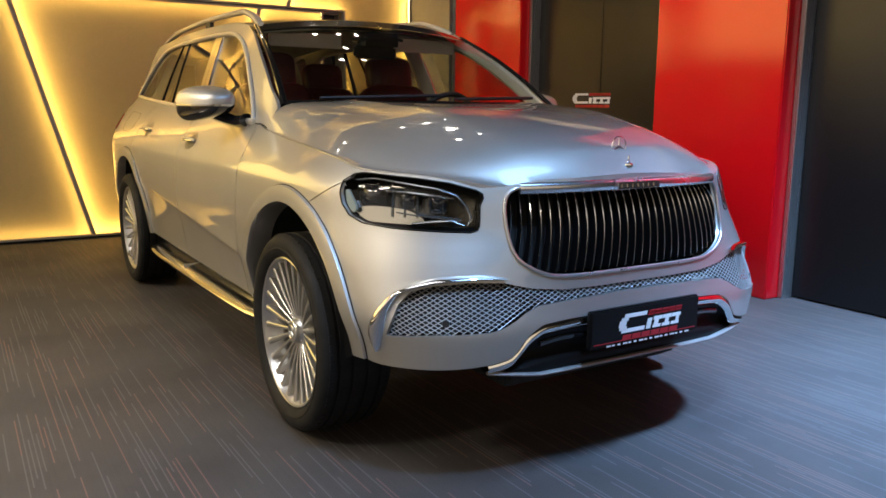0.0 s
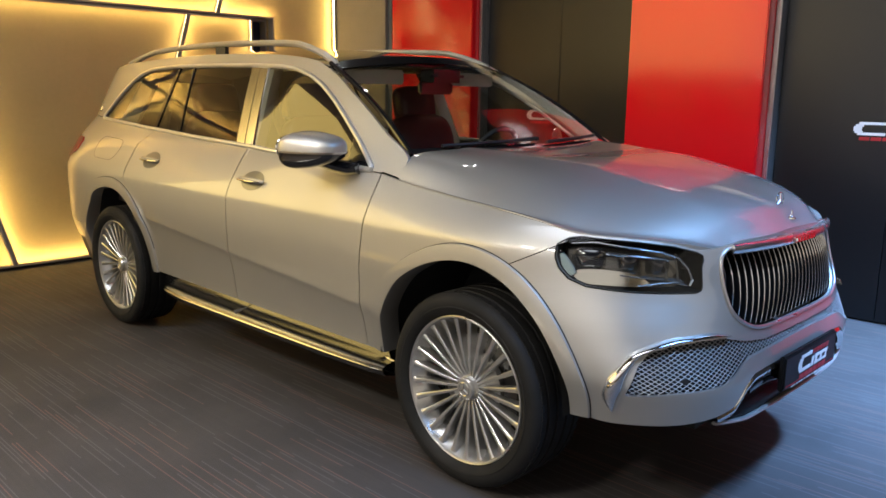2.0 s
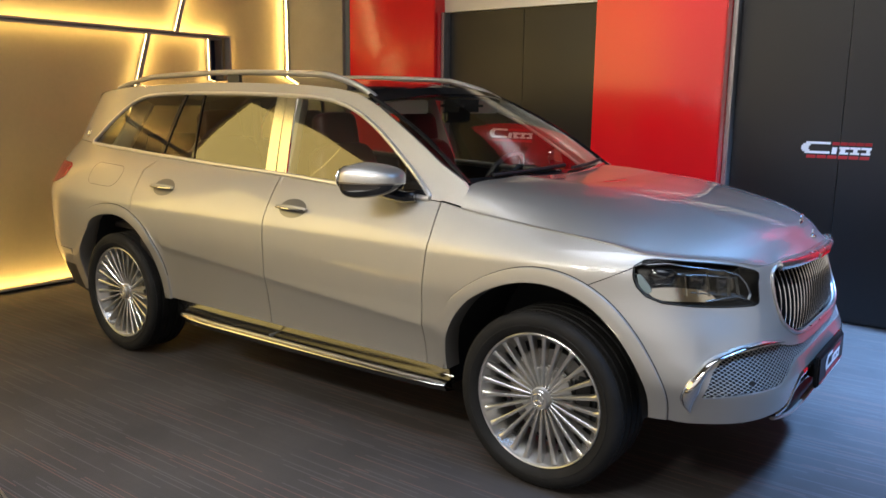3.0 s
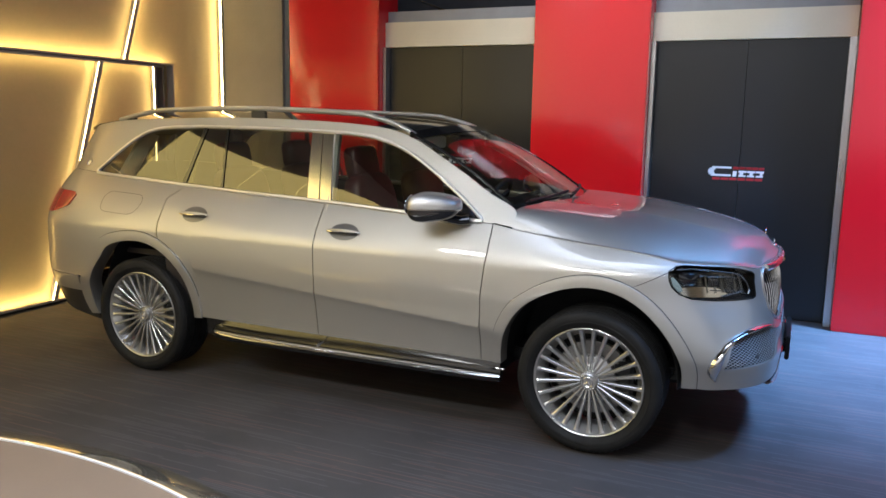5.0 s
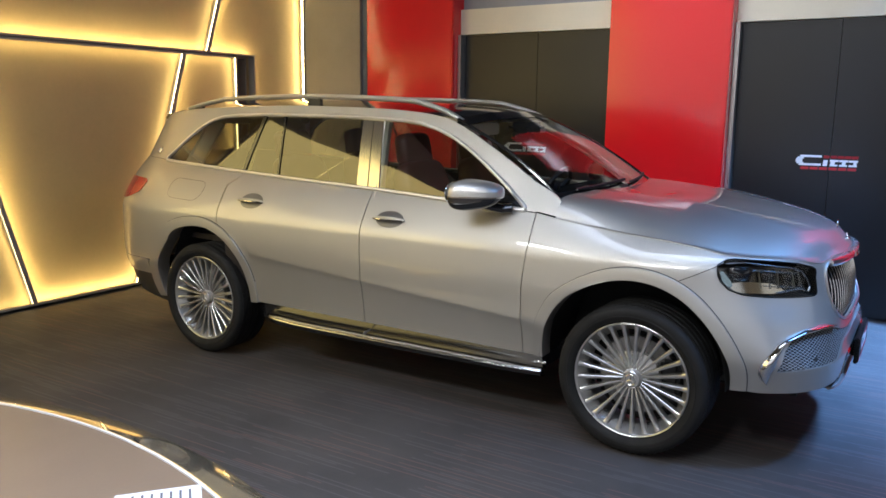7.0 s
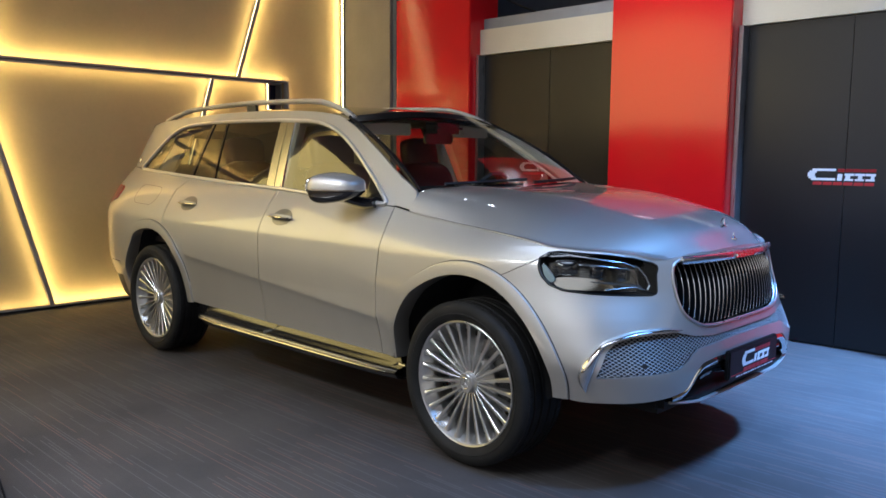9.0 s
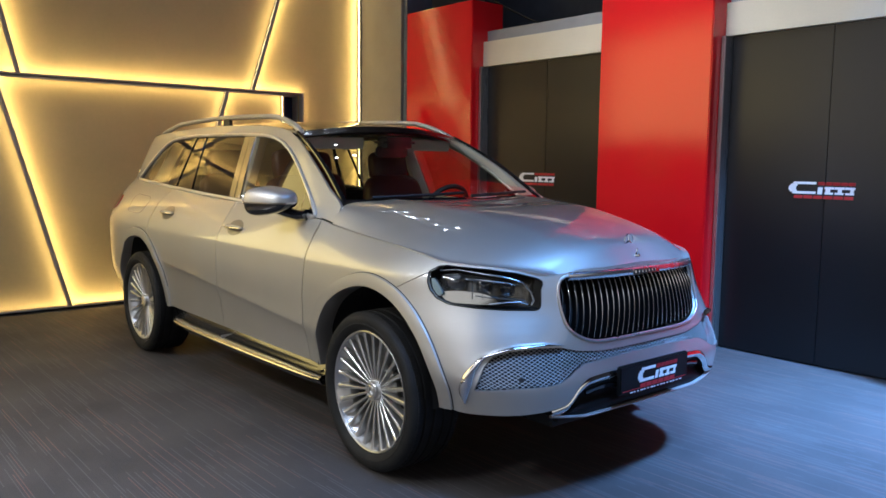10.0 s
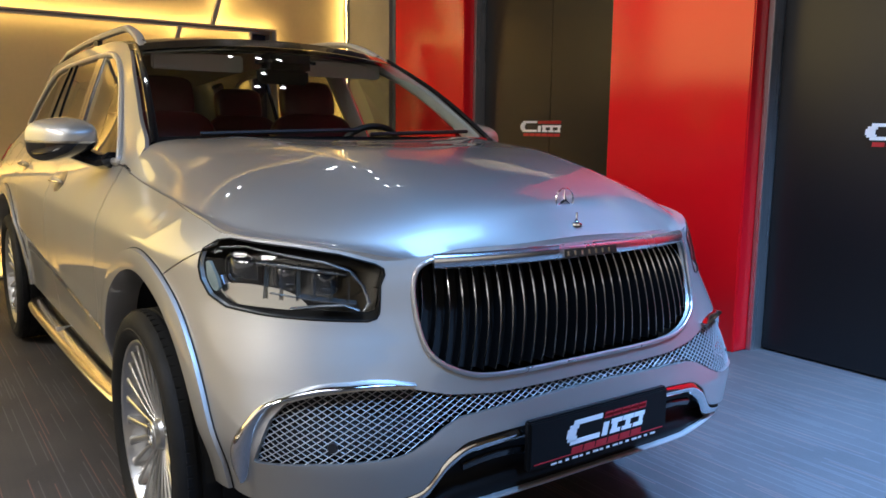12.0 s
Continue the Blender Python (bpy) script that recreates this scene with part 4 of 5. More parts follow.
# -- wheel arch trims and liners --
for x in AXLES:
    def flare(u, v, x=x):
        lo, hi = (4, 177) if x == AXLES[0] else (3, 188)
        t = radians(lo + (hi - lo) * u)
        k = max(0, math.sin(t))
        r0, r1 = 0.434 + 0.086 * k ** 1.5, 0.496 + 0.092 * k ** 1.5
        prof = ((0, -0.09), (0, 0.007), (0.04, 0.014), (0.35, 0.0155), (0.7, 0.015), (0.96, 0.0135), (1.0, 0.008), (1.0, -0.006))[round(v * 7)]
        r = r0 + (r1 - r0) * prof[0]
        return wrap(x + r * math.cos(t), HUB + r * math.sin(t), prof[1])
    fl = part("arch_trim", grid(flare, 60, 8), PAINT, car, "body-coloured wheel arch trim")
    mirrored(fl)
    lo, hi = (4, 160) if x == AXLES[0] else (20, 180)
    ring = [radians(lo + (hi - lo) * i / 60) for i in range(61)]
    gap_at = lambda t: 0.497 + 0.092 * max(0, math.sin(t)) ** 1.5
    # Dark tube for the trim's joint, with its shadow line drawn in.
    gap = part("arch_gap", tube([wrap(x + gap_at(t) * math.cos(t), HUB + gap_at(t) * math.sin(t), 0.001) for t in ring], 0.0022, 5), VOID, car, "dark joint round the arch trim")
    mirrored(gap)
    bm = grid(lambda u, v: (x + 0.452 * math.cos(radians(2 + 176 * u)), -0.94 + 0.5 * v, HUB + 0.548 * math.sin(radians(2 + 176 * u))), 40, 3)
    grid(lambda u, v: (x + 0.49 * (2 * u - 1), -0.46, 0.46 + 0.43 * v), 2, 2, bm)
    li = part("arch_liner", bm, VOID, car)
    mirrored(li)

# -- wheels --
def build_wheel():
    """A right-hand wheel about its hub, its face towards -y."""
    wheel = part("wheel", lathe([(0.292, 0.12), (0.262, 0.03), (0.254, -0.045), (0.260, -0.072), (0.280, -0.092), (0.288, -0.118), (0.292, -0.126), (0.300, -0.127), (0.303, -0.120), (0.298, -0.112)], 96), ALLOY, car, "polished multi-spoke alloy wheel")
    prof = [(0.288, 0.115), (0.294, 0.13), (0.340, 0.146), (0.374, 0.142), (0.390, 0.125)]
    for g in (0.085, 0.03, -0.03, -0.085):
        prof += [(0.3965, g + 0.014), (0.396, g + 0.007), (0.388, g + 0.005), (0.388, g - 0.005), (0.396, g - 0.007), (0.3965, g - 0.014)]
    prof += [(0.391, -0.122), (0.382, -0.136), (0.368, -0.144), (0.348, -0.147), (0.341, -0.1455), (0.338, -0.148), (0.319, -0.142), (0.306, -0.128), (0.301, -0.12)]
    tyre = part("tyre", lathe(prof, 120), RUBBER, wheel, "black low-profile tyre")
    bm = bmesh.new()
    for i in range(72):
        t = 2 * math.pi * i / 72
        for y0, y1, skew in ((-0.119, -0.095, 0.02), (0.095, 0.119, -0.02)):
            c, s = math.cos(t), math.sin(t)
            m = Matrix.Rotation(-t, 4, "Y") @ Matrix.Translation((0.390, (y0 + y1) / 2, 0)) @ Matrix.Rotation(0.5 * skew, 4, "X")
            bmesh.ops.create_cube(bm, size=1, matrix=m @ Matrix.Diagonal((0.0125, y1 - y0, 0.026, 1)))
    tagged(part("tread", bm, RUBBER, wheel, smooth=False), kind="stuff")
    n = 25

    def spoke(u, v):
        t = u
        r = 0.050 + 0.241 * t
        y = -0.095 - 0.010 * math.sin(math.pi * t) - 0.022 * t ** 3 + 0.012 * (1 - t)
        w = 0.0044 + 0.0064 * t + 0.006 * max(0, t - 0.92) / 0.08
        side, deep = ((-1.0, 0.045), (-1.0, 0.004), (-0.55, 0.0), (0.55, 0.0), (1.0, 0.004), (1.0, 0.045))[round(v * 5)]
        return (r, y + deep * (0.5 + 0.5 * t), w * side)
    first = part("spoke", grid(spoke, 14, 6), ALLOY, wheel)
    for i in range(1, n):
        twin(first, wheel, Matrix.Rotation(2 * math.pi * i / n, 4, "Y"))
    part("rim_lip", tube([(0.2985 * math.cos(k * math.pi / 48), -0.1265, 0.2985 * math.sin(k * math.pi / 48)) for k in range(96)], 0.0032, 6, closed=True), ALLOY, wheel, "bright rim edge")
    hub = part("hub", lathe([(0.135, -0.02), (0.132, -0.044), (0.08, -0.058), (0.056, -0.070), (0.048, -0.088), (0.043, -0.098), (0.001, -0.1)], 48), ALLOY, wheel)
    part("cap", lathe([(0.045, -0.094), (0.045, -0.108), (0.041, -0.112), (0.001, -0.1135)], 40), ALLOY, wheel, "plain bright centre cap")
    bm = tube([(0.027 * math.cos(k * math.pi / 16), -0.1135, 0.027 * math.sin(k * math.pi / 16)) for k in range(32)], 0.002, 6, closed=True)
    for k in range(3):
        t = radians(90 + 120 * k)
        tube([(0, -0.1145, 0), (0.027 * math.cos(t), -0.1145, 0.027 * math.sin(t))], lambda s: 0.004 * (1 - 0.8 * s), 6, bm)
    part("cap_badge", bm, SATIN, wheel)
    # Disc added to keep red light from showing through the spokes.
    part("dust_shield", lathe([(0.06, 0.06), (0.262, 0.06), (0.262, 0.066), (0.06, 0.066)], 48), VOID, wheel, "black dust shield")
    part("brake_disc", lathe([(0.08, 0.03), (0.205, 0.03), (0.205, -0.005), (0.10, -0.005), (0.10, -0.03), (0.08, -0.03)], 64), DISC, wheel, "iron brake disc")
    bm = bmesh.new()
    box(bm, (0.12, -0.03, -0.11), (0.225, 0.06, 0.11), 0.02)
    part("caliper", bm, TRIM_BLACK, wheel)
    return wheel


wheel = build_wheel()
TRACK = 0.848
wheel.matrix_basis = Matrix.Translation((WHEELS[0], -TRACK, HUB))
copy_thing(wheel, Matrix.Translation((WHEELS[1], -TRACK, HUB)))
for x in WHEELS:
    copy_thing(wheel, Matrix.Translation((x, TRACK, HUB)) @ Matrix.Rotation(math.pi, 4, "Z"))

# -- running boards --
board_out = line((-2.57, 0.90), (-2.53, 0.955), (-2.42, 0.982), (-2.2, 0.990), (-1.5, 0.985), (-0.9, 0.975), (-0.55, 0.958), (-0.44, 0.945))
board_rise = line((-2.57, 0.012), (-2.42, 0.006), (-2.2, 0.0), (-0.44, 0.0))


def board(u, v):
    """The step: a flat polished top that leans a little outwards, with a rolled outer edge."""
    x = -2.57 + 2.13 * u
    far, lift = board_out(x), board_rise(x)
    y, z = ((0.862, 0.376), (0.874, 0.3765), (far - 0.075, 0.371), (far - 0.045, 0.3645), (far - 0.018, 0.3565), (far - 0.004, 0.3495), (far, 0.343), (far - 0.02, 0.338), (0.862, 0.345))[round(v * 8)]
    return (x, -max(y, 0.862), z + lift)


def under_board(u, v):
    x = -2.52 + 2.07 * u
    far = board_out(x)
    y, z = ((0.84, 0.344), (far - 0.022, 0.337), (far - 0.014, 0.330), (far - 0.03, 0.308), (far - 0.07, 0.298), (0.84, 0.292))[round(v * 5)]
    return (x, -y, z)


rb = part("running_board", grid(board, 70, 9), SATIN, car, "polished chrome running board on a black carrier")
part("carrier", grid(under_board, 40, 6), GLOSS_BLACK, rb, "gloss black carrier under the step")
part("joint", solid(((-1.702, -0.955, 0.360), (-1.696, -0.868, 0.3768)), bevel=0.001), ALLOY, rb, "thin bright joint across the step")
o = mirrored(rb)
for c in rb.children:
    mirrored(c, o)
sk = part("sill_panel", grid(lambda u, v: (-2.66 + 2.2 * u, -0.89 + 0.04 * v, 0.43 - 0.13 * v), 2, 3), GLOSS_BLACK, car, "gloss black sill")
mirrored(sk)

# -- roof, windscreen, tailgate --
def roof_half(x):
    return -skin(x, roof_side(x)).y


def roof(u, v):
    x = -3.98 + 2.78 * u
    w = 2 * v - 1
    h = roof_half(x)
    return Vector((x + 0.06 * (1 - w * w) * u ** 4, h * w, roof_side(x) + 0.048 * (1 - abs(w) ** 2.2)))


part("roof", lip(grid(roof, 50, 31), 0.02, lambda p: Vector((0, 0, -1))), GLOSS_BLACK, car, "black panoramic glass roof")


def screen(u, v, out=0.0):
    """The windscreen: u from the car's right to its left, v from the scuttle up to the roof."""
    w = 2 * u - 1
    low = Vector((-0.385 - 0.125 * w * w, 0.775 * w, 1.272 - 0.01 * w * w))
    top = Vector((-1.145 - 0.075 * w * w, 0.640 * w, 1.742 - 0.052 * abs(w) ** 2.2))
    p = low.lerp(top, v)
    return p + Vector((0.55, 0, 0.83)) * (0.03 * math.sin(math.pi * v) + out)


wind = part("windscreen", lip(grid(screen, 41, 21), 0.006, lambda p: Vector((-0.5, 0, -0.8))), WINDSCREEN, car, "clear raked windscreen")
bm = bmesh.new()
grid(lambda u, v: screen(0.012 * v, u, 0.003), 20, 2, bm)
grid(lambda u, v: screen(1 - 0.012 * v, u, 0.003), 20, 2, bm)
grid(lambda u, v: screen(u, 0.90 + 0.10 * v, 0.003), 30, 3, bm)
grid(lambda u, v: screen(u, 0.045 * v, 0.003), 30, 2, bm)
part("screen_border", bm, GLOSS_BLACK, wind, "black screen border")
for s in (-1, 1):
    part("pillar_seal", tube([screen(0.5 + s * 0.5, i / 20, 0.0) for i in range(21)], 0.012, 8), GLOSS_BLACK, wind)
part("scuttle", grid(lambda u, v: Vector((-0.30 - 0.2 * v - 0.12 * (2 * u - 1) ** 2, 0.78 * (2 * u - 1), 1.268 - 0.012 * v - 0.02 * (2 * u - 1) ** 2)), 21, 3), TRIM_BLACK, car)
for y0, y1 in ((-0.62, 0.0), (0.05, 0.62)):
    part("wiper", tube([screen((y0 + (y1 - y0) * i / 10) / 1.55 + 0.5, 0.035 + 0.03 * i / 10, 0.022) for i in range(11)], 0.009, 6), TRIM_BLACK, car, "black wiper arm")


def tailgate(w, z, out=0.0):
    x = REAR_AXLE - tail(z) * (1 - abs(w * 0.80) ** REAR_N) ** (1 / REAR_N)
    return Vector((x - out, 0.80 * half(-4.0, z) * w, z))


gate = bmesh.new()
for w0, w1, z0, z1 in ((-1, 1, 0.62, 1.20), (-1, 1, 1.60, 1.70), (-1, -0.86, 1.20, 1.60), (0.86, 1, 1.20, 1.60)):
    grid(lambda u, v: tailgate(w0 + (w1 - w0) * u, z0 + (z1 - z0) * v), 21, 9, gate)
gate = part("tailgate", gate, PAINT, car)
part("back_window", grid(lambda u, v: tailgate(-0.87 + 1.74 * u, 1.19 + 0.42 * v, -0.003), 21, 9), REAR_GLASS, gate, "lightly tinted back window")
rb2 = part("rear_bumper", sheet(TAIL_END, -3.634, lambda a: 0.50, lambda a: 0.616, 0.02, 8), PAINT, car)
mirrored(rb2)
di = part("rear_apron", sheet(TAIL_END, -3.60, lambda a: 0.29 + 0.11 * min(1, max(0, (-3.62 - a) / 0.5)), lambda a: 0.497, 0.02, 10, out=-0.012), TRIM_BLACK, car)
mirrored(di)
tl = part("tail_lamp", patch(rounded([(-3.625, 1.195), (-3.63, 1.12), (-3.78, 1.062), (-4.3, 1.07), (-4.3, 1.20), (-3.9, 1.205)], 1), 0.008, 0.02, fold=0.01), TAIL, car, "red tail lamp")
mirrored(tl)

# roof rails on three feet
for s in (-1, 1):
    pts = []
    for i in range(41):
        u = i / 40
        x = -3.62 + 2.42 * u
        rise = 0.052 * min(1, math.sin(math.pi * u) * 2.2)
        pts.append((x, s * (roof_half(x) - 0.055), roof_side(x) + 0.012 + rise))
    rail = part("roof_rail", tube(pts, 0.0175, 8, flat=1.3), RAIL, car, "bright aluminium roof rail")
    for u in (0.04, 0.5, 0.96):
        x = -3.62 + 2.42 * u
        bm = bmesh.new()
        box(bm, (x - 0.06, s * (roof_half(x) - 0.055) - 0.012, roof_side(x) - 0.01), (x + 0.06, s * (roof_half(x) - 0.055) + 0.012, roof_side(x) + 0.05 * min(1, math.sin(math.pi * u) * 2.2) + 0.008), 0.006)
        part("rail_foot", bm, TRIM_BLACK, rail)

# -- door mirrors --
def mirror_shell(u, v):
    """An ellipsoid-like shell: blunt towards the rear, drawn out ahead."""
    t, k = 2 * math.pi * u, math.pi * (v - 0.5)
    x, y, z = math.cos(k) * math.cos(t), math.cos(k) * math.sin(t), math.sin(k)
    f = lambda c, n: math.copysign(abs(c) ** n, c)
    x, y, z = f(x, 0.7), f(y, 0.6), f(z, 0.62)
    if x < 0:
        x *= 0.55
    return Vector((-0.925 + 0.168 * x, -1.025 + 0.088 * y + 0.062 * x, 1.275 + (0.080 - 0.018 * max(0, x)) * z + 0.012 * y))


def split_mirror(low, high, grow):
    bm = grid(mirror_shell, 36, 29, close=True)
    bmesh.ops.remove_doubles(bm, verts=bm.verts, dist=1e-5)
    for z, out in ((low, -1), (high, 1)):
        bmesh.ops.bisect_plane(bm, geom=bm.verts[:] + bm.edges[:] + bm.faces[:], plane_co=(0, 0, z), plane_no=(0, 0, out), clear_outer=True)
    for v in bm.verts:
        v.co = Vector((-0.925, -1.03, 1.275)) + (v.co - Vector((-0.925, -1.03, 1.275))) * grow
    return bm


mir = part("door_mirror", split_mirror(1.266, 1.40, 1.0), PAINT, car, "silver door mirror with black base")
part("mirror_base", split_mirror(1.15, 1.259, 0.995), GLOSS_BLACK, mir, "black mirror underside")
part("indicator", split_mirror(1.2585, 1.2665, 1.008), SATIN, mir, "bright indicator strip")
part("stalk", tube([(-0.90, -0.97, 1.225), (-0.85, -0.92, 1.205), (-0.79, -0.885, 1.195), (-0.74, -0.868, 1.20)], 0.028, 10, flat=1.6), GLOSS_BLACK, mir, "black mirror arm")
part("mirror_glass", lathe([(0.001, 0.0), (0.07, 0.0), (0.072, 0.004)], 32), CHROME, mir).matrix_basis = Matrix.Translation((-1.018, -1.037, 1.277)) @ Matrix.Rotation(radians(90), 4, "Z") @ Matrix.Diagonal((1.15, 1, 0.85, 1))
mirrored_mir = mirrored(mir)
for c in list(mir.children):
    if c.name.startswith("mirror_glass"):
        m = c.matrix_basis.copy()
        twin(c, mirrored_mir, Matrix.Diagonal((1, -1, 1, 1)) @ m)
    else:
        mirrored(c, mirrored_mir)
corner = part("mirror_plinth", patch([(-0.668, 1.198), (-0.70, 1.226), (-0.80, 1.305), (-0.85, 1.342), (-0.848, 1.205)], 0.003, 0.01, 6, fold=0.01), GLOSS_BLACK, car, "black window corner")
mirrored(corner)

# -- door handles on thin discs, whose darker colour stands for the shade in a bowl --
for a0, z in ((-1.515, 1.093), (-2.668, 1.118)):
    bowl = part("handle_bowl", lip(grid(lambda u, v: wrap(a0 + 0.098 * math.cos(2 * math.pi * u) * (0.05 + 0.95 * v), z + 0.043 * math.sin(2 * math.pi * u) * (0.05 + 0.95 * v), 0.0015 + 0.002 * (1 - v)), 28, 5, close=True), 0.004, inward), BOWL, car, "shallow handle recess")
    bar = part("door_handle", tube([wrap(a0 - 0.112 + 0.224 * i / 12, z + 0.004 + 0.004 * math.sin(math.pi * i / 12), 0.006 + 0.026 * math.sin(math.pi * (0.12 + 0.76 * i / 12))) for i in range(13)], lambda t: 0.012 * (0.5 + 0.5 * math.sin(math.pi * t) ** 0.5), 8, flat=0.7), PAINT, car, "silver door handle with chrome line")
    part("handle_line", tube([wrap(a0 - 0.105 + 0.21 * i / 10, z + 0.002, 0.019 + 0.026 * math.sin(math.pi * (0.12 + 0.76 * i / 10))) for i in range(11)], 0.0035, 6), CHROME, bar)
    mirrored(bowl)
    o = mirrored(bar)
    mirrored(bar.children[0], o)

# -- fuel flap, side badge, parking sensors, towing cap --
flap = rounded([(-3.40, 1.215), (-3.40, 1.095), (-3.165, 1.085), (-3.13, 1.20)], 2)
part("fuel_flap", tube(trace(flap, -0.0004, step=0.02), 0.0014, 4, closed=True), VOID, car, "outline of the fuel flap")
bm = tube([wrap(-3.705 + 0.028 * math.cos(t * math.pi / 10), 1.40 + 0.028 * math.sin(t * math.pi / 10), 0.002) for t in range(20)], 0.003, 5, closed=True)
for k in (-1, 0, 1):
    tube([wrap(-3.705 + 0.010 * k, 1.386, 0.002), wrap(-3.705 + 0.012 * k, 1.414, 0.002)], 0.003, 5, bm)
badge = part("pillar_badge", bm, CHROME, car, "small round chrome badge")
mirrored(badge)
for a, z in ((0.44, 0.66), (0.80, 0.605)):
    p = wrap(a, z, 0.001 if a < 0.5 else -0.008)
    n = (wrap(a, z, 0.05) - wrap(a, z)).normalized()
    bm = bmesh.new()
    bmesh.ops.create_cone(bm, cap_ends=True, segments=20, radius1=0.013, radius2=0.012, depth=0.006, matrix=Matrix.Translation(p) @ n.to_track_quat("Z", "Y").to_matrix().to_4x4())
    mirrored(part("parking_sensor", bm, PAINT if a < 0.5 else TRIM_BLACK, car))

# -- mascot on the bonnet: a ring with three arms on a short stalk --
bx, bz = 0.815, bonnet_height(0.815, 0.0)
orn = part("bonnet_mascot", lathe([(0.017, 0.0), (0.016, 0.005), (0.008, 0.008), (0.0036, 0.014), (0.0034, 0.034)], 24), CHROME, car, "chrome ring mascot on a short stalk")
orn.data.transform(Matrix.Rotation(radians(90), 4, "X"))
orn.matrix_basis = Matrix.Translation((bx, 0, bz - 0.001))
bm = tube([(0, 0.033 * math.cos(t * math.pi / 18), 0.066 + 0.033 * math.sin(t * math.pi / 18)) for t in range(36)], 0.0021, 8, closed=True, up=(1, 0, 0))
for k in range(3):
    t = radians(90 + 120 * k)
    tube([(0, 0, 0.066), (0, 0.032 * math.cos(t), 0.066 + 0.032 * math.sin(t))], lambda s: 0.0048 * (1 - 0.8 * s), 6, bm, up=(1, 0, 0))
part("mascot_ring", bm, CHROME, orn)
# round badge behind the slats
bm = tube([wrap(MID + 0.075 * math.cos(t * math.pi / 18), 0.885 + 0.075 * math.sin(t * math.pi / 18), -0.058) for t in range(36)], 0.006, 8, closed=True)
for k in range(3):
    t = radians(90 + 120 * k)
    tube([wrap(MID, 0.885, -0.056), wrap(MID + 0.07 * math.cos(t), 0.885 + 0.07 * math.sin(t), -0.056)], lambda s: 0.010 * (1 - 0.8 * s), 6, bm)
part("grille_badge", bm, GLOSS_BLACK, grille, "dark round badge behind the slats")

# -- under and inside the shell --
bm = bmesh.new()
box(bm, (-2.62, -0.84, 0.27), (-0.55, 0.84, 0.43), 0.03)
box(bm, (-4.15, -0.46, 0.30), (0.72, 0.46, 0.52), 0.03)
# Low box added between the front wheels, so that no light leaks through.
box(bm, (-0.48, -0.66, 0.40), (0.46, 0.66, 0.45), 0.01)
part("underbody", bm, VOID, car, "black underbody")


def tray(u, v):
    """The closing floor behind the bumper, from between the wheels to the nose, added to stop leaking light."""
    e = wrap(0.50 + (2 * MID - 1.0) * u, 0.445, -0.03)
    return Vector((0.40, e.y * 0.95, 0.445)).lerp(e, v)


part("undertray", grid(tray, 41, 4), VOID, car, "black undertray")
lin = part("door_lining", grid(lambda u, v: wrap(-2.93 + 2.36 * u, 0.43 + (belt(-2.93 + 2.36 * u) - 0.02 - 0.43) * v, -0.035), 40, 8), DARK_TRIM, car)
mirrored(lin)
part("bulkhead", grid(lambda u, v: (-0.56, -0.86 + 1.72 * u, 0.43 + 0.76 * v), 3, 3), VOID, car)
part("engine_cover", grid(lambda u, v: Vector((-0.5 + 1.22 * v, (0.78 - 0.25 * v ** 3) * (2 * u - 1), 1.10 - 0.16 * v)), 5, 7), VOID, car)
part("load_floor", solid(((-3.95, -0.82, 0.80), (-2.95, 0.82, 0.84))), DARK_TRIM, car)
part("headliner", grid(lambda u, v: roof(u * 0.995, 0.03 + 0.94 * v) - Vector((0, 0, 0.035)), 30, 15), HEADLINER, car, "pale fabric headliner")
for s in (-1, 1):
    if s > 0:
        part("pillar_cover", tube([screen(0.5 + s * 0.465, i / 12, -0.035) for i in range(13)], 0.034, 8, flat=0.6), HEADLINER, car, "pale pillar cover")
    part("pillar_cover", tube([wrap(-1.66 - 0.10 * t, 0.9 + 0.78 * t, -0.055) if s < 0 else Vector((1, -1, 1)) * 1 * wrap(-1.66 - 0.10 * t, 0.9 + 0.78 * t, -0.055) for t in (0, 0.2, 0.4, 0.6, 0.8, 1.0)], 0.05, 8, flat=0.6), HEADLINER, car, "pale pillar cover")
    part("pillar_cover", tube([wrap(-3.45 + 0.08 * t, 1.2 + 0.44 * t, -0.13) if s < 0 else Vector((1, -1, 1)) * wrap(-3.45 + 0.08 * t, 1.2 + 0.44 * t, -0.13) for t in (0, 0.25, 0.5, 0.75, 1.0)], 0.06, 8, flat=0.6), HEADLINER, car, "pale pillar cover")
    bm = bmesh.new()
    box(bm, (-1.215, s * 0.37 - 0.21, 1.588), (-1.195, s * 0.37 + 0.21, 1.668), 0.008)
    v = part("sun_visor", bm, HEADLINER, car, "pale folded sun visor")
bm = bmesh.new()
box(bm, (-1.16, -0.13, 1.60), (-1.00, 0.13, 1.675), 0.03)
part("sensor_housing", bm, GLOSS_BLACK, car, "black sensor housing behind the screen")
bm = bmesh.new()
box(bm, (-1.13, -0.13, 1.535), (-1.10, 0.13, 1.61), 0.012)
part("rear_view_mirror", bm, GLOSS_BLACK, car)


def dash(u, v):
    w = 2 * u - 1
    prof = ((-0.46, 1.215), (-0.60, 1.205), (-0.74, 1.195), (-0.82, 1.165), (-0.85, 1.10), (-0.83, 0.98), (-0.80, 0.80))[round(v * 6)]
    return Vector((prof[0] - 0.05 * w * w, 0.80 * w, prof[1] + (0.03 * math.exp(-((w - 0.5) / 0.22) ** 2) if prof[1] > 1.1 else 0)))


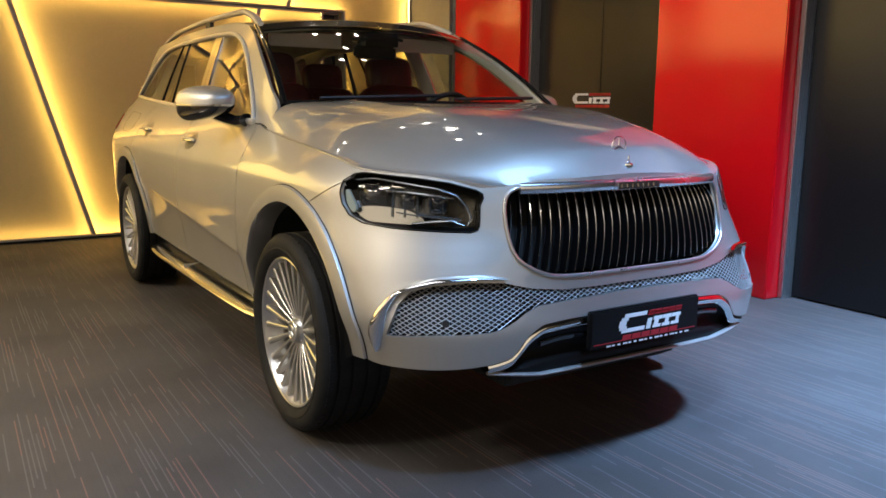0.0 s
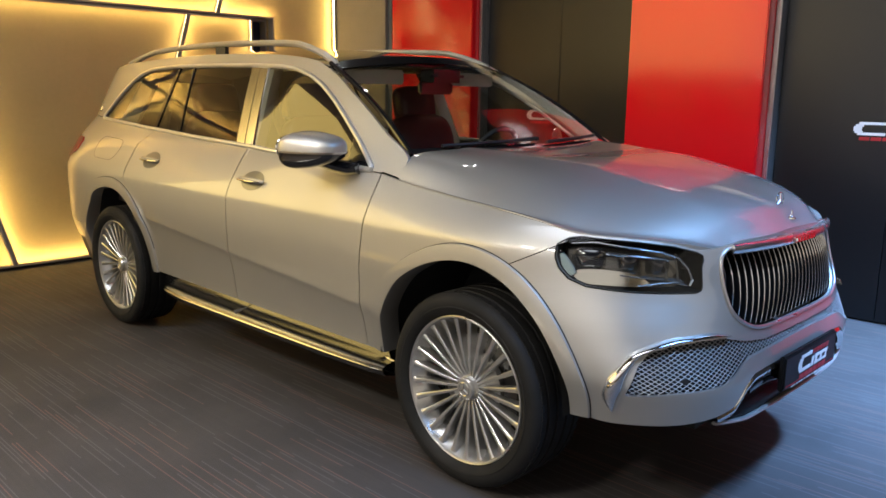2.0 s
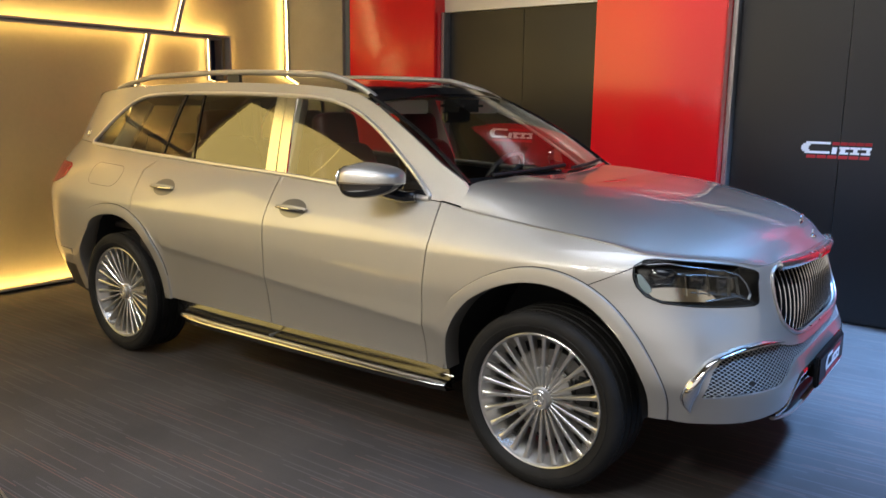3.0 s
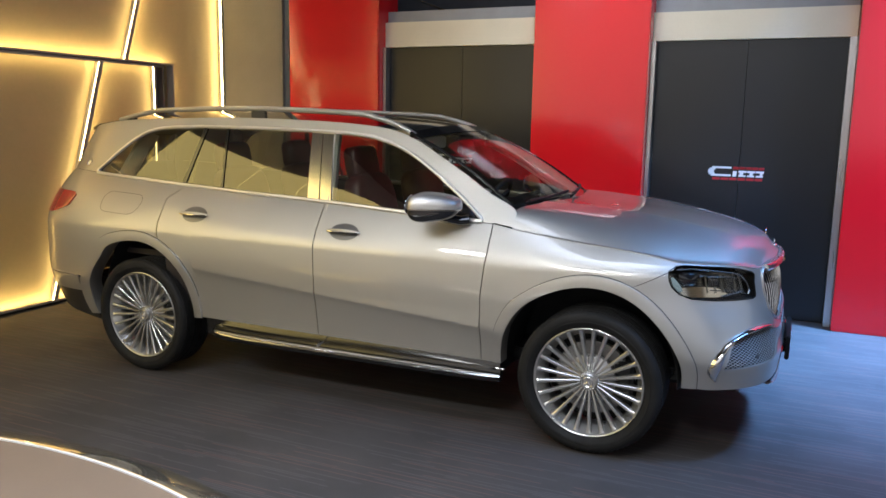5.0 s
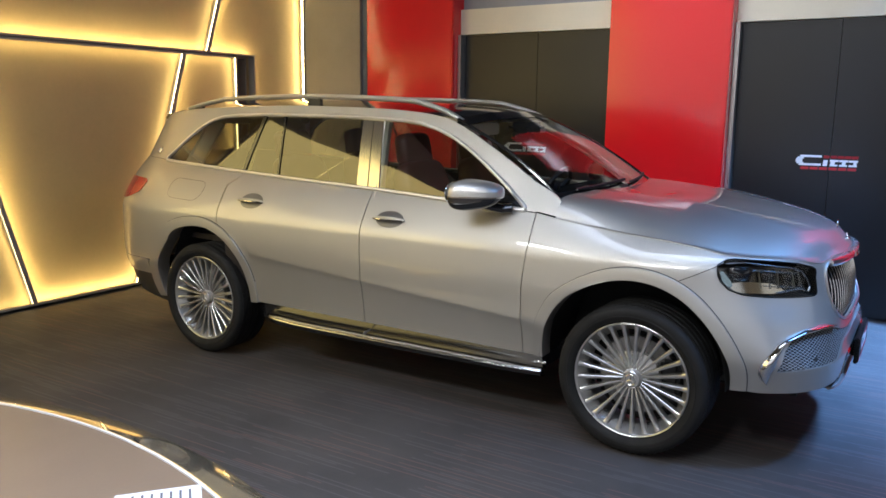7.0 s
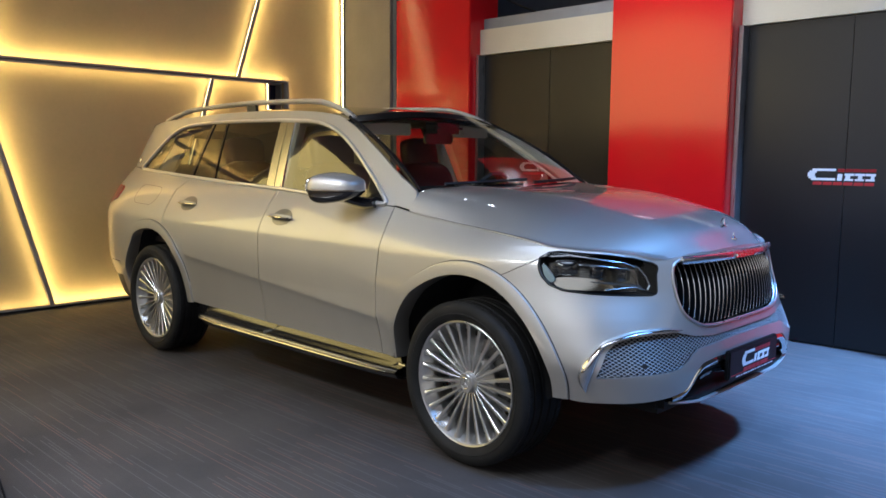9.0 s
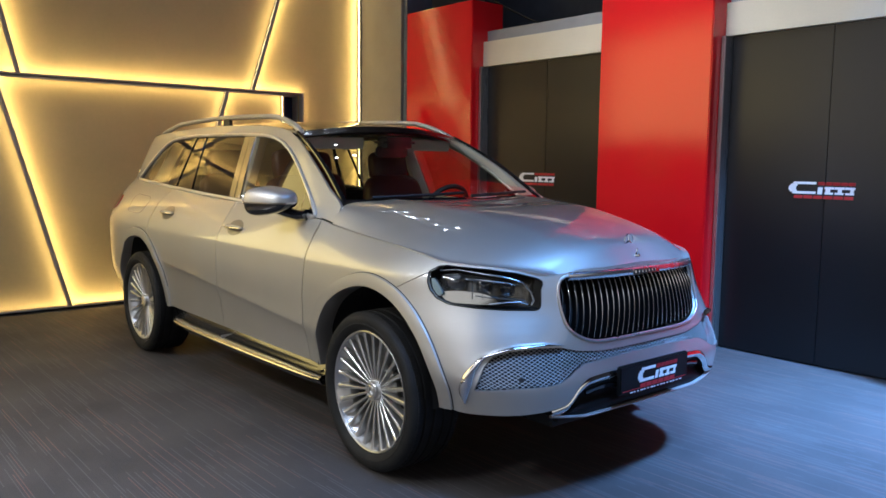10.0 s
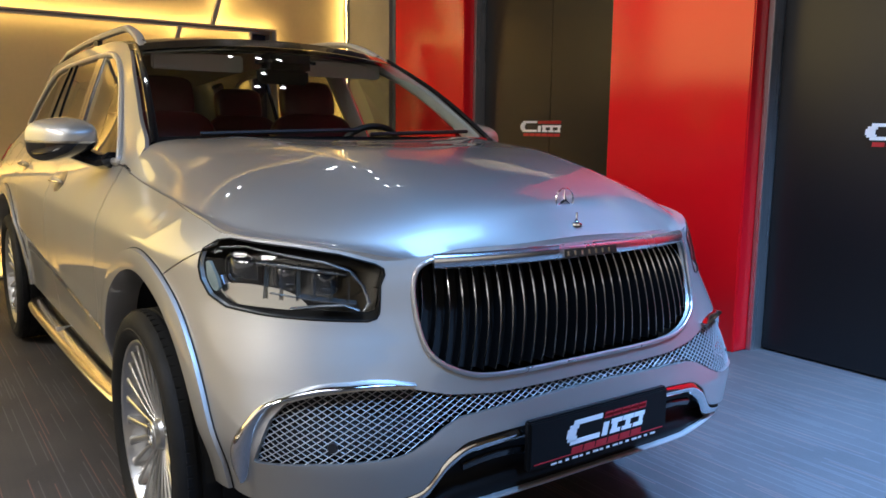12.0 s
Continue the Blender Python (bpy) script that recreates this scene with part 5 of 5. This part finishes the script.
part("dashboard", grid(dash, 33, 7), DARK_TRIM, car, "dark dashboard")
bm = bmesh.new()
box(bm, (-0.80, -0.13, 1.13), (-0.785, 0.62, 1.26), 0.006)
part("dash_screen", bm, GLOSS_BLACK, car, "wide black screen")
ring = Matrix.Translation((-1.05, 0.41, 1.175)) @ Matrix.Rotation(radians(-62), 4, "Y")
steer = part("steering_wheel", tube([ring @ Vector((0.185 * math.cos(t * math.pi / 20), 0.185 * math.sin(t * math.pi / 20), 0)) for t in range(40)], 0.016, 8, closed=True), DARK_TRIM, car, "dark steering wheel")
bm = bmesh.new()
bmesh.ops.create_uvsphere(bm, u_segments=16, v_segments=8, radius=0.07, matrix=ring @ Matrix.Diagonal((1, 1.2, 0.4, 1)))
for t in (0, 120, 240):
    tube([ring @ Vector((0, 0, 0)), ring @ Vector((0.18 * math.cos(radians(t + 60)), 0.18 * math.sin(radians(t + 60)), 0))], 0.014, 6, bm)
part("wheel_boss", bm, DARK_TRIM, steer)


def pad(bm, c, size, lean=0.0, n=0.45):
    """A stuffed cushion."""
    def f(u, v):
        t, k = 2 * math.pi * u, math.pi * (v - 0.5)
        q = [math.cos(k) * math.cos(t), math.cos(k) * math.sin(t), math.sin(k)]
        return Vector(c) + Matrix.Rotation(lean, 3, "Y") @ Vector([math.copysign(abs(a) ** n, a) * s / 2 for a, s in zip(q, size)])
    return grid(f, 24, 13, bm, close=True)


def seat(x, y, rear=False):
    k = part("car_seat", pad(bmesh.new(), (x + 0.22, y, 0.80), (0.55, 0.52, 0.18), radians(-6)), LEATHER, car, "oxblood leather seat")
    part("seat_back", pad(bmesh.new(), (x - 0.08, y, 1.08), (0.17, 0.50, 0.66), radians(-14)), LEATHER, k)
    part("headrest", pad(bmesh.new(), (x - 0.19, y, 1.47), (0.12, 0.31, 0.235), radians(-10)), LEATHER, k)
    for s in (-0.07, 0.07):
        part("post", tube([(x - 0.165, y + s, 1.32), (x - 0.185, y + s, 1.44)], 0.007, 6), CHROME, k)


for y in (-0.40, 0.40):
    seat(-1.50, y)
    seat(-2.55, y)
bm = bmesh.new()
box(bm, (-2.9, -0.14, 0.7), (-0.85, 0.14, 0.98), 0.04)
part("centre_console", bm, DARK_TRIM, car, "dark centre console")


# -- the cabin and the tail are drawn out behind the front axle, and the belt lifted a little --
draw_low = line((-4.4, -0.065), (-4.0, -0.05), (-3.65, 0.022), (-3.4, -0.035), (-3.135, -0.062), (-0.62, -0.06), (-0.46, -0.105), (-0.2, -0.075), (0.0, -0.05), (0.4, -0.024), (0.6, 0.0))
draw_high = line((-4.4, -0.085), (-4.0, -0.11), (-3.59, -0.15), (-3.2, -0.115), (-2.6, -0.085), (-1.7, -0.07), (-1.2, -0.055), (-0.6, -0.035), (0.0, -0.018), (0.36, -0.014), (0.6, 0.0))
lift = line((1.02, 0.0), (1.10, 0.008), (1.24, 0.028), (1.45, 0.022), (1.70, 0.012), (1.80, 0.010))


def drawn_out(p):
    k = min(1.0, max(0.0, (p.z - 0.80) / 0.25))
    back = min(1.0, max(0.0, (-0.10 - p.x) / 0.42))
    return Vector(((1 - k) * draw_low(p.x) + k * draw_high(p.x), 0, back * lift(p.z)))


for ob in car.children_recursive:
    if ob.name.startswith("wheel.") or ob.name == "wheel" or (ob.parent and ob.parent.name.split(".")[0] == "wheel"):
        continue
    m = ob.matrix_basis
    if m.translation.length > 1e-6:
        ob.matrix_basis = Matrix.Translation(drawn_out(m.translation)) @ m
        continue
    for v in ob.data.vertices:
        v.co += drawn_out(v.co)


# ---- spotlights under the ceiling ----
def spotlight(x, y):
    s = empty("spotlight", "small round white ceiling spotlight, switched on", "spotlight", "ceiling spotlights")
    s.matrix_world = Matrix.Translation((x, y, CEILING)) @ Matrix.Rotation(radians(90), 4, "X")
    part("can", lathe([(0.05, 0.0), (0.05, -0.12), (0.046, -0.125), (0.043, -0.118), (0.043, -0.02)], 24), WALL_DARK, s, "dark spotlight can")
    part("lens", lathe([(0.001, -0.105), (0.042, -0.105)], 24), SPOT, s, "bright lens")
    return s


first_spot = spotlight(-4.05, 1.0)
for x, y in ((-4.03, 1.43), (-4.06, 1.78), (-4.6, -0.6), (-4.6, -1.0), (-3.3, 1.25), (-2.7, 0.95), (-2.7, 1.35), (5.2, -3.0), (5.6, -3.0), (3.1, -5.6), (3.5, -5.6), (0.2, -4.9), (0.6, -4.9)):
    copy_thing(first_spot, Matrix.Translation((x, y, CEILING)) @ Matrix.Rotation(radians(90), 4, "X"))


# ---- a sheet of paper, a small screen and its cable on the podium's edge ----
def flat_thing(name, corner, along_x, along_y, thick, mat, label, category):
    """A thin slab with a corner and two edges given, its underside level."""
    c, a, b = Vector(corner), Vector(along_x), Vector(along_y)
    bm = bmesh.new()
    low = [bm.verts.new(c + a * i + b * j) for i, j in ((0, 0), (1, 0), (1, 1), (0, 1))]
    top = [bm.verts.new(v.co + Vector((0, 0, thick))) for v in low]
    bm.faces.new(low)
    bm.faces.new(top)
    for i in range(4):
        bm.faces.new((low[i], low[(i + 1) % 4], top[(i + 1) % 4], top[i]))
    return tagged(part(name, bm, mat, smooth=False), label, category)


sheet_of_paper = flat_thing("paper_sheet", (-1.005, -2.914, 0.373), (-0.187, -0.230, 0), (0.162, -0.135, 0), 0.002, PAPER, "white printed sheet of paper lying on the podium", "paper")
bm = bmesh.new()
for i in range(7):
    p = Vector((-1.005, -2.914, 0.3754)) + Vector((-0.187, -0.230, 0)) * (0.12 + 0.11 * i)
    q, w = p + Vector((0.162, -0.135, 0)) * (0.12), Vector((-0.187, -0.230, 0)) * 0.03
    e = q + Vector((0.162, -0.135, 0)) * (0.7 if i % 3 else 0.45)
    fs = [bm.verts.new(v) for v in (q, e, e + w, q + w)]
    bm.faces.new(fs)
part("print_line", bm, INK, sheet_of_paper, "grey printed lines", smooth=False)
tablet = flat_thing("tablet_screen", (-0.695, -3.055, 0.3725), (0.112, -0.166, 0), (-0.17, -0.115, 0), 0.012, STEEL, "small dark tablet screen with a silver edge on the podium", "tablet")
part("glass", solid(((-0.06, -0.085, 0.0), (0.06, 0.085, 0.002))), GLOSS_BLACK, tablet, "dark glass", smooth=False).matrix_basis = Matrix.Translation((-0.724, -3.1955, 0.3846)) @ Matrix.Rotation(math.atan2(-0.166, 0.112), 4, "Z") @ Matrix.Diagonal((1.5, 1.1, 1, 1))
tagged(part("cable", tube([(-0.70, -3.06, 0.384), (-0.685, -3.02, 0.381), (-0.678, -2.98, 0.377), (-0.672, -2.93, 0.365), (-0.648, -2.85, 0.342), (-0.628, -2.825, 0.330), (-0.608, -2.812, 0.31), (-0.602, -2.80, 0.25), (-0.595, -2.78, 0.12), (-0.57, -2.75, 0.012), (-0.43, -2.82, 0.007), (-0.1, -3.2, 0.007)], 0.0045, 8), TRIM_BLACK), "thin black cable running from the tablet over the podium's rim", "cable")

# a loose cable and a small bracket in the dark bay above the doors
tagged(part("wall_cable", tube([(-3.75, NORTH + 0.45, 3.42), (-3.45, NORTH + 0.43, 3.26), (-3.1, NORTH + 0.42, 3.10), (-2.8, NORTH + 0.3, 2.99), (-2.7, NORTH + 0.15, 2.955)], 0.012, 8), TRIM_BLACK), "loose black cable hanging behind the fascia", "cable")
